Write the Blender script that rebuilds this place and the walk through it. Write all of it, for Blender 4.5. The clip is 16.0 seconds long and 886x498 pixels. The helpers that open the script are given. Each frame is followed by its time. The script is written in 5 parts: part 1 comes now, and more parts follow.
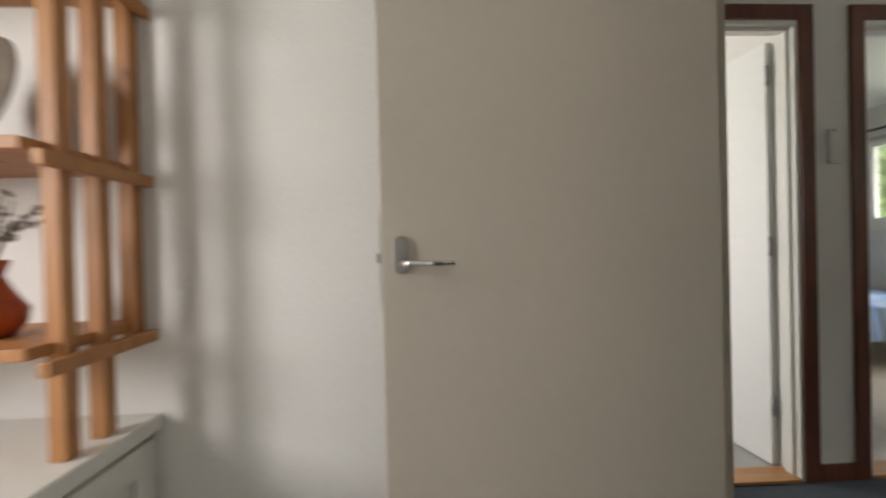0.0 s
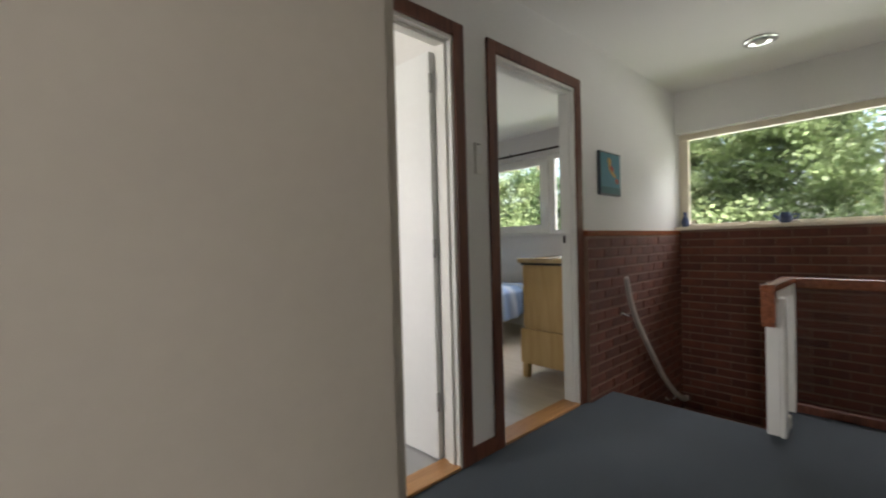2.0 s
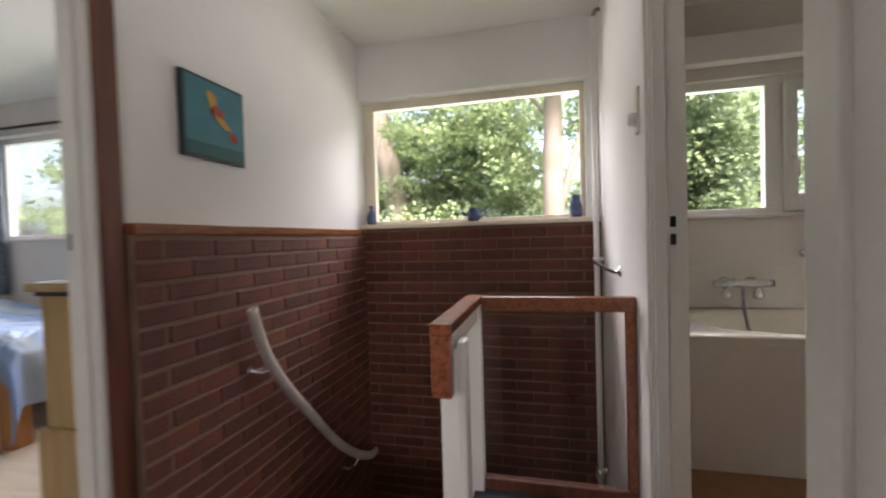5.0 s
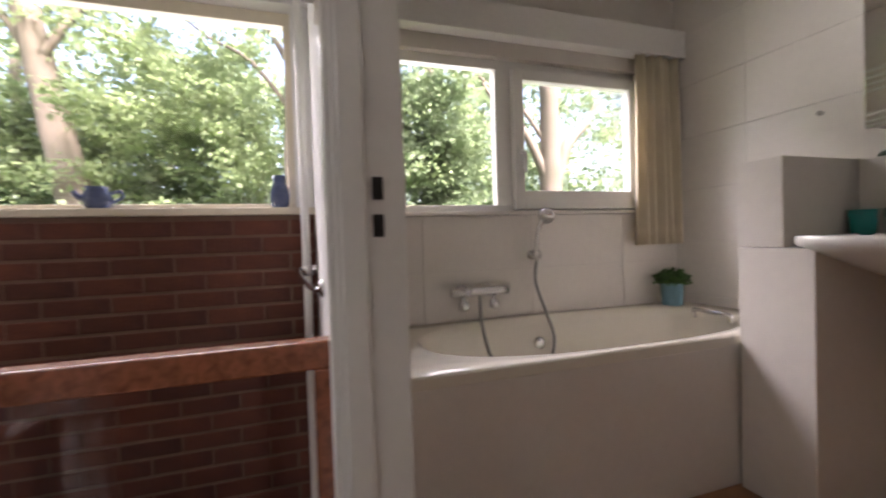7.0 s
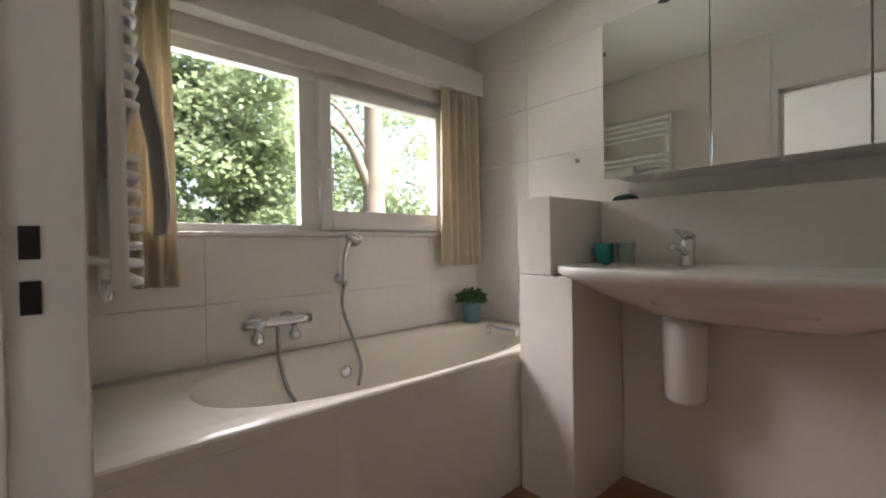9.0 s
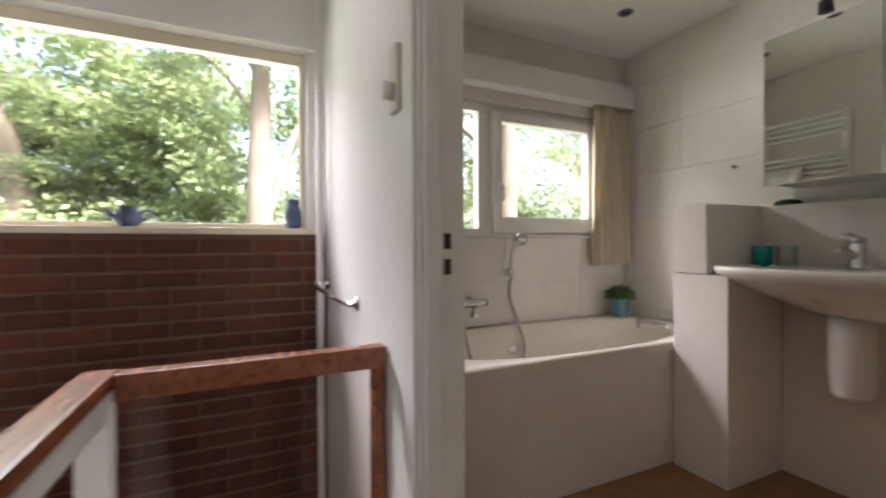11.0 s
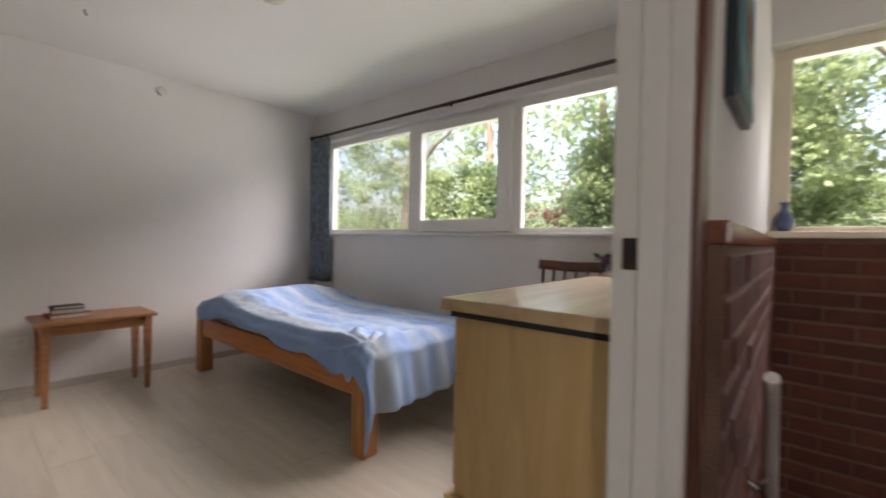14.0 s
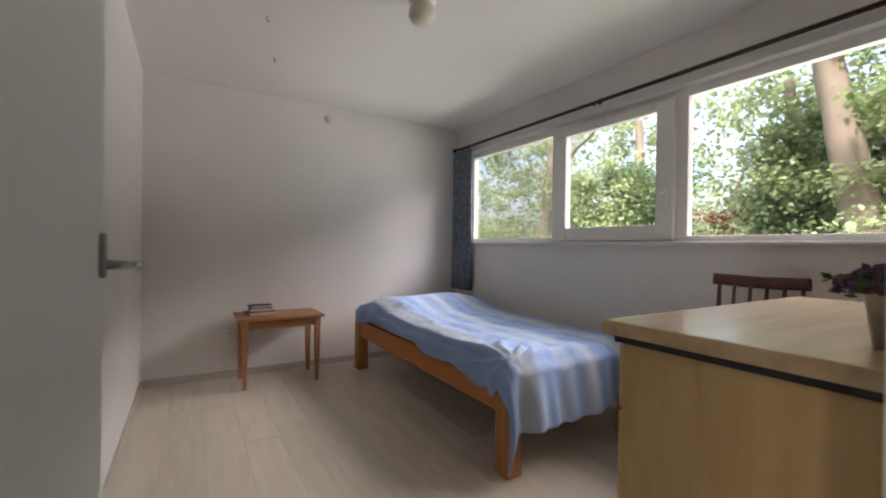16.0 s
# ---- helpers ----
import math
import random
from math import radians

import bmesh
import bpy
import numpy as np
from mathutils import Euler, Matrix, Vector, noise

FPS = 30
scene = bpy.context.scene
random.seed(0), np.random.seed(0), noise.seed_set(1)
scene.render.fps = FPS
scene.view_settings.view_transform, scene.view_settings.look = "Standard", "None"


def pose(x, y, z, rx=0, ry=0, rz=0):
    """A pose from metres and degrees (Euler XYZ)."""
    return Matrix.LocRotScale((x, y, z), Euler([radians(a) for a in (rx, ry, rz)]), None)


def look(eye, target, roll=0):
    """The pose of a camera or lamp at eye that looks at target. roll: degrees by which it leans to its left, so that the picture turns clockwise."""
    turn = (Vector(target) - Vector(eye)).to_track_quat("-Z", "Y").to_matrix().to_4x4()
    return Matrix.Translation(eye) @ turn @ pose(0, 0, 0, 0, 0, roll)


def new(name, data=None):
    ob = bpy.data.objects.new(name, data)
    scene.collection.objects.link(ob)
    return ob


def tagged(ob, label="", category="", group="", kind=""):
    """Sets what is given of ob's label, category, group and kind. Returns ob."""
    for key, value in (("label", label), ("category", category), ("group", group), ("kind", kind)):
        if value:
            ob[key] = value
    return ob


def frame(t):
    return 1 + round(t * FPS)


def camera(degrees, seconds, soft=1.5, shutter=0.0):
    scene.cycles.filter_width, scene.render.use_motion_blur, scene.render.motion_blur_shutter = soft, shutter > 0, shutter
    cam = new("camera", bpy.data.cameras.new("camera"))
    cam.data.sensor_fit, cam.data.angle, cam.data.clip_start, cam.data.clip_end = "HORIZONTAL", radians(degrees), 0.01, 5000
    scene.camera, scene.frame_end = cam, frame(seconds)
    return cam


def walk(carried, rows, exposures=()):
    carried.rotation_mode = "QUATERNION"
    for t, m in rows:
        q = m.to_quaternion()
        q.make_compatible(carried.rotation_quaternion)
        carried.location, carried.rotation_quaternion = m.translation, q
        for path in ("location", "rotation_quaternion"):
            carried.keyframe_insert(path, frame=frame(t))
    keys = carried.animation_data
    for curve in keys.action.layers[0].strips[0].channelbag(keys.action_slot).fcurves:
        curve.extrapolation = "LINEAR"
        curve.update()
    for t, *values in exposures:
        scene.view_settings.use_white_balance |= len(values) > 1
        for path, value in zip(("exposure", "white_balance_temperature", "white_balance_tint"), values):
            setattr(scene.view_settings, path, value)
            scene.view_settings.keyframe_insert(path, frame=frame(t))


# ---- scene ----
cam = camera(93.0, 16.0, soft=2.0, shutter=0.5)
PATH = [
    (0, (0.04, 0.36, 1.085), (0.137, 2.36, 1.07), -1.4),
    (0.5, (0.12, 0.58, 1.064), (0.63, 2.513, 1.05), -1.5),
    (0.8, (0.155, 0.67, 1.06), (0.873, 2.536, 1.04), -1.7),
    (1, (0.2, 0.706, 1.068), (1.044, 2.519, 1.044), -1.5),
    (1.5, (0.25, 0.73, 1.078), (1.377, 2.381, 1.047), -1.5),
    (2, (0.321, 0.722, 1.07), (1.671, 2.197, 1.042), -1.5),
    (2.3, (0.399, 0.736, 1.065), (1.854, 2.107, 1.036), -1.6),
    (2.5, (0.473, 0.749, 1.055), (1.986, 2.057, 1.031), -1.6),
    (3, (0.643, 0.817, 1.062), (2.283, 1.962, 1.029), -1.4),
    (3.1, (0.681, 0.833, 1.066), (2.341, 1.948, 1.03), -1.5),
    (5.5, (2.151, 0.893, 1.04), (4.135, 1.139, 0.989), -1.7),
    (6.2, (2.459, 0.774, 1.008), (4.454, 0.638, 0.96), -1.9),
    (6.6, (2.572, 0.692, 0.999), (4.536, 0.311, 0.965), -1.9),
    (7, (2.676, 0.606, 1.005), (4.576, -0.017, 0.961), -1.8),
    (7.6, (2.691, 0.509, 1.016), (4.462, -0.417, 0.967), -1.4),
    (8.2, (2.725, 0.456, 1.056), (4.355, -0.703, 1.014), -1.3),
    (9.35, (2.705, 0.485, 1.078), (4.191, -0.853, 1.055), -0.9),
    (10.5, (2.608, 0.704, 1.082), (4.279, -0.395, 1.068), -0.6),
    (11, (2.473, 0.895, 1.075), (4.289, 0.057, 1.06), -0.3),
    (11.6, (2.319, 1.042, 1.067), (4.279, 0.64, 1.052), 0.2),
    (12.1, (2.158, 1.208, 1.033), (4.158, 1.215, 1.035), 0.5),
    (12.5, (2.062, 1.388, 1.053), (4.034, 1.719, 1.039), 0.7),
    (12.9, (1.975, 1.583, 1.067), (3.879, 2.194, 1.046), 1.2),
    (13.3, (1.982, 1.756, 1.077), (3.772, 2.646, 1.036), 1.0),
    (13.9, (2.087, 1.99, 1.088), (3.653, 3.234, 1.051), 1.0),
    (14.5, (2.148, 2.138, 1.087), (3.482, 3.628, 1.05), 0.9),
    (15.2, (2.197, 2.245, 1.089), (3.326, 3.895, 1.061), 0.8),
    (16, (2.125, 2.102, 1.104), (3.161, 3.813, 1.093), 0.8),
]
EXPOSURES = [(0.0, 3.35, 6600, 13), (2.5, 3.4, 6450, 15), (3.2, 3.55, 6450, 16), (5.5, 3.75, 6500, 24), (7.0, 3.8, 6500, 28), (8.2, 3.9, 6450, 25), (10.5, 4.0, 6450, 23), (11.5, 3.8, 6450, 22), (12.5, 3.65, 6700, 25), (14.5, 3.4, 6750, 24), (16.0, 3.3, 6700, 24)]
walk(cam, [(t, look(eye, target, roll)) for t, eye, target, roll in PATH], EXPOSURES)

# ---- world, sun and window light ----
world = bpy.data.worlds.new("sky")
scene.world = world
world.use_nodes = True
wn = world.node_tree.nodes
sky = wn.new("ShaderNodeTexSky")
sky.sky_type = "NISHITA"
sky.sun_disc = False
sky.sun_elevation = radians(60)
sky.sun_rotation = radians(239)
sky.dust_density = 6.0
sky.air_density = 1.0
sky.ozone_density = 0.6
wn["Background"].inputs["Strength"].default_value = 0.09
world.node_tree.links.new(sky.outputs[0], wn["Background"].inputs["Color"])

sun = new("sun", bpy.data.lights.new("sun", "SUN"))
sun.data.energy = 3.0
sun.data.angle = radians(14)
sun.data.color = (1.0, 0.96, 0.9)
sun.matrix_basis = look((0, 0, 30), (10, 6, 10))


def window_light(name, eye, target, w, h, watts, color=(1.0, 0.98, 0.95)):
    """An added area lamp that stands in for daylight at a window."""
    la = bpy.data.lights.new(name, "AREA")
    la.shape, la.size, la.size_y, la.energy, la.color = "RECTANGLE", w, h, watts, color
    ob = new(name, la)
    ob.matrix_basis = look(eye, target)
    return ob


# added unseen fill lamps in the garden: one boosts skylight, one lawn bounce below sills
window_light("fill_garden_side", (9.2, 2.2, 5.6), (4.7, 2.2, 1.6), 9.0, 3.2, 138)
window_light("fill_below_sills", (9.2, 2.2, -0.05), (4.7, 2.2, 1.5), 9.0, 2.8, 49, (0.98, 1.0, 0.95))
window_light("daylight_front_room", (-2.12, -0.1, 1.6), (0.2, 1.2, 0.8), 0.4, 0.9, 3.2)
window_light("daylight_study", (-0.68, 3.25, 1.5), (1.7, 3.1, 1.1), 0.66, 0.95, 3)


# ---- materials ----
def mat(name, base, rough=0.6, var=0.1, scale=3.0, bump=0.1, bscale=120.0, metal=0.0, spread=0.0, tint=None, sheen=0.0):
    """A surface with variation at two scales: broad patches and fine grain with relief. spread: variation from piece to piece."""
    m = bpy.data.materials.new(name)
    m.use_nodes = True
    nt = m.node_tree
    b = nt.nodes["Principled BSDF"]
    co = nt.nodes.new("ShaderNodeTexCoord")
    broad = nt.nodes.new("ShaderNodeTexNoise")
    broad.inputs["Scale"].default_value, broad.inputs["Detail"].default_value = scale, 4
    fine = nt.nodes.new("ShaderNodeTexNoise")
    fine.inputs["Scale"].default_value, fine.inputs["Detail"].default_value = bscale, 3
    nt.links.new(co.outputs["Object"], broad.inputs["Vector"])
    nt.links.new(co.outputs["Object"], fine.inputs["Vector"])
    ramp = nt.nodes.new("ShaderNodeValToRGB")
    other = tint or tuple(c * (1 - 2 * var) for c in base)
    ramp.color_ramp.elements[0].color = (*other, 1)
    ramp.color_ramp.elements[1].color = (*base, 1)
    ramp.color_ramp.elements[0].position, ramp.color_ramp.elements[1].position = 0.3, 0.68
    nt.links.new(broad.outputs["Fac"], ramp.inputs["Fac"])
    hsv = nt.nodes.new("ShaderNodeHueSaturation")
    nt.links.new(ramp.outputs["Color"], hsv.inputs["Color"])
    add = nt.nodes.new("ShaderNodeMapRange")
    add.inputs["From Min"].default_value, add.inputs["From Max"].default_value = 0.3, 0.7
    add.inputs["To Min"].default_value, add.inputs["To Max"].default_value = 1 - var * 0.6, 1 + var * 0.5
    nt.links.new(fine.outputs["Fac"], add.inputs["Value"])
    if spread:
        info = nt.nodes.new("ShaderNodeObjectInfo")
        rr = nt.nodes.new("ShaderNodeMapRange")
        rr.inputs["To Min"].default_value, rr.inputs["To Max"].default_value = 1 - spread, 1 + spread
        mul = nt.nodes.new("ShaderNodeMath")
        mul.operation = "MULTIPLY"
        nt.links.new(info.outputs["Random"], rr.inputs["Value"])
        nt.links.new(rr.outputs[0], mul.inputs[0])
        nt.links.new(add.outputs[0], mul.inputs[1])
        nt.links.new(mul.outputs[0], hsv.inputs["Value"])
    else:
        nt.links.new(add.outputs[0], hsv.inputs["Value"])
    nt.links.new(hsv.outputs["Color"], b.inputs["Base Color"])
    b.inputs["Roughness"].default_value, b.inputs["Metallic"].default_value = rough, metal
    if sheen:
        b.inputs["Sheen Weight"].default_value = sheen
    if bump:
        bp = nt.nodes.new("ShaderNodeBump")
        bp.inputs["Strength"].default_value, bp.inputs["Distance"].default_value = bump, 0.004
        nt.links.new(fine.outputs["Fac"], bp.inputs["Height"])
        nt.links.new(bp.outputs["Normal"], b.inputs["Normal"])
    return m


def wood(name, light, dark, stretch=(14, 14, 1.2), rough=0.45, spread=0.0, bump=0.08, knots=False):
    """Wood with grain drawn out along one axis."""
    m = bpy.data.materials.new(name)
    m.use_nodes = True
    nt = m.node_tree
    b = nt.nodes["Principled BSDF"]
    co = nt.nodes.new("ShaderNodeTexCoord")
    mp = nt.nodes.new("ShaderNodeMapping")
    mp.inputs["Scale"].default_value = stretch
    nt.links.new(co.outputs["Object"], mp.inputs["Vector"])
    g = nt.nodes.new("ShaderNodeTexNoise")
    g.inputs["Scale"].default_value, g.inputs["Detail"].default_value = 2.5, 6
    g.inputs["Distortion"].default_value = 0.6
    nt.links.new(mp.outputs[0], g.inputs["Vector"])
    ramp = nt.nodes.new("ShaderNodeValToRGB")
    ramp.color_ramp.elements[0].color, ramp.color_ramp.elements[1].color = (*dark, 1), (*light, 1)
    ramp.color_ramp.elements[0].position, ramp.color_ramp.elements[1].position = 0.3, 0.62
    nt.links.new(g.outputs["Fac"], ramp.inputs["Fac"])
    hsv = nt.nodes.new("ShaderNodeHueSaturation")
    nt.links.new(ramp.outputs[0], hsv.inputs["Color"])
    if spread:
        info = nt.nodes.new("ShaderNodeObjectInfo")
        rr = nt.nodes.new("ShaderNodeMapRange")
        rr.inputs["To Min"].default_value, rr.inputs["To Max"].default_value = 1 - spread, 1 + spread
        nt.links.new(info.outputs["Random"], rr.inputs["Value"])
        nt.links.new(rr.outputs[0], hsv.inputs["Value"])
        shift = nt.nodes.new("ShaderNodeVectorMath")
        shift.operation = "ADD"
        nt.links.new(co.outputs["Object"], shift.inputs[0])
        nt.links.new(info.outputs["Random"], shift.inputs[1])
        nt.links.new(shift.outputs[0], mp.inputs["Vector"])
    out = hsv.outputs[0]
    if knots:
        v = nt.nodes.new("ShaderNodeTexVoronoi")
        v.inputs["Scale"].default_value = 4.5
        mp2 = nt.nodes.new("ShaderNodeMapping")
        mp2.inputs["Scale"].default_value = tuple(max(1.0, s * 0.12) for s in stretch)
        nt.links.new(co.outputs["Object"], mp2.inputs["Vector"])
        nt.links.new(mp2.outputs[0], v.inputs["Vector"])
        kr = nt.nodes.new("ShaderNodeValToRGB")
        kr.color_ramp.elements[0].color, kr.color_ramp.elements[1].color = (1, 1, 1, 1), (0, 0, 0, 1)
        kr.color_ramp.elements[0].position, kr.color_ramp.elements[1].position = 0.04, 0.1
        nt.links.new(v.outputs["Distance"], kr.inputs["Fac"])
        mix = nt.nodes.new("ShaderNodeMix")
        mix.data_type = "RGBA"
        mix.inputs["B"].default_value = (dark[0] * 0.4, dark[1] * 0.35, dark[2] * 0.3, 1)
        nt.links.new(kr.outputs[0], mix.inputs["Factor"])
        nt.links.new(out, mix.inputs["A"])
        out = mix.outputs["Result"]
    nt.links.new(out, b.inputs["Base Color"])
    b.inputs["Roughness"].default_value = rough
    bp = nt.nodes.new("ShaderNodeBump")
    bp.inputs["Strength"].default_value, bp.inputs["Distance"].default_value = bump, 0.003
    nt.links.new(g.outputs["Fac"], bp.inputs["Height"])
    nt.links.new(bp.outputs["Normal"], b.inputs["Normal"])
    return m


def glass_mat(name, tint=(1, 1, 1), gloss=0.6):
    m = bpy.data.materials.new(name)
    m.use_nodes = True
    nt = m.node_tree
    nt.nodes.remove(nt.nodes["Principled BSDF"])
    tr, gl, fr, mx = (nt.nodes.new(k) for k in ("ShaderNodeBsdfTransparent", "ShaderNodeBsdfGlossy", "ShaderNodeFresnel", "ShaderNodeMixShader"))
    tr.inputs["Color"].default_value = (*tint, 1)
    gl.inputs["Roughness"].default_value = 0.02
    fr.inputs["IOR"].default_value = 1.45
    sc = nt.nodes.new("ShaderNodeMath")
    sc.operation = "MULTIPLY"
    sc.inputs[1].default_value = gloss
    nt.links.new(fr.outputs[0], sc.inputs[0])
    nt.links.new(sc.outputs[0], mx.inputs[0])
    nt.links.new(tr.outputs[0], mx.inputs[1])
    nt.links.new(gl.outputs[0], mx.inputs[2])
    nt.links.new(mx.outputs[0], nt.nodes["Material Output"].inputs["Surface"])
    return m


def stripes(name, bands, axis, period, rough=0.9, bscale=300.0, soft=True):
    """Woven cloth with bands of colour across one axis."""
    m = mat(name, bands[0], rough, 0.06, 6.0, 0.25, bscale, sheen=0.2)
    nt = m.node_tree
    co = nt.nodes.new("ShaderNodeTexCoord")
    sep = nt.nodes.new("ShaderNodeSeparateXYZ")
    nt.links.new(co.outputs["Object"], sep.inputs[0])
    mul = nt.nodes.new("ShaderNodeMath")
    mul.operation, mul.inputs[1].default_value = "MULTIPLY", 1 / period
    nt.links.new(sep.outputs[axis], mul.inputs[0])
    fr = nt.nodes.new("ShaderNodeMath")
    fr.operation = "FRACT"
    nt.links.new(mul.outputs[0], fr.inputs[0])
    r = nt.nodes.new("ShaderNodeValToRGB")
    r.color_ramp.interpolation = "EASE" if soft else "CONSTANT"
    els = r.color_ramp.elements
    while len(els) < len(bands):
        els.new(0.5)
    for i, c in enumerate(bands):
        els[i].position, els[i].color = i / len(bands), (*c, 1)
    nt.links.new(fr.outputs[0], r.inputs["Fac"])
    hsv = [n for n in nt.nodes if n.bl_idname == "ShaderNodeHueSaturation"][0]
    nt.links.new(r.outputs[0], hsv.inputs["Color"])
    return m


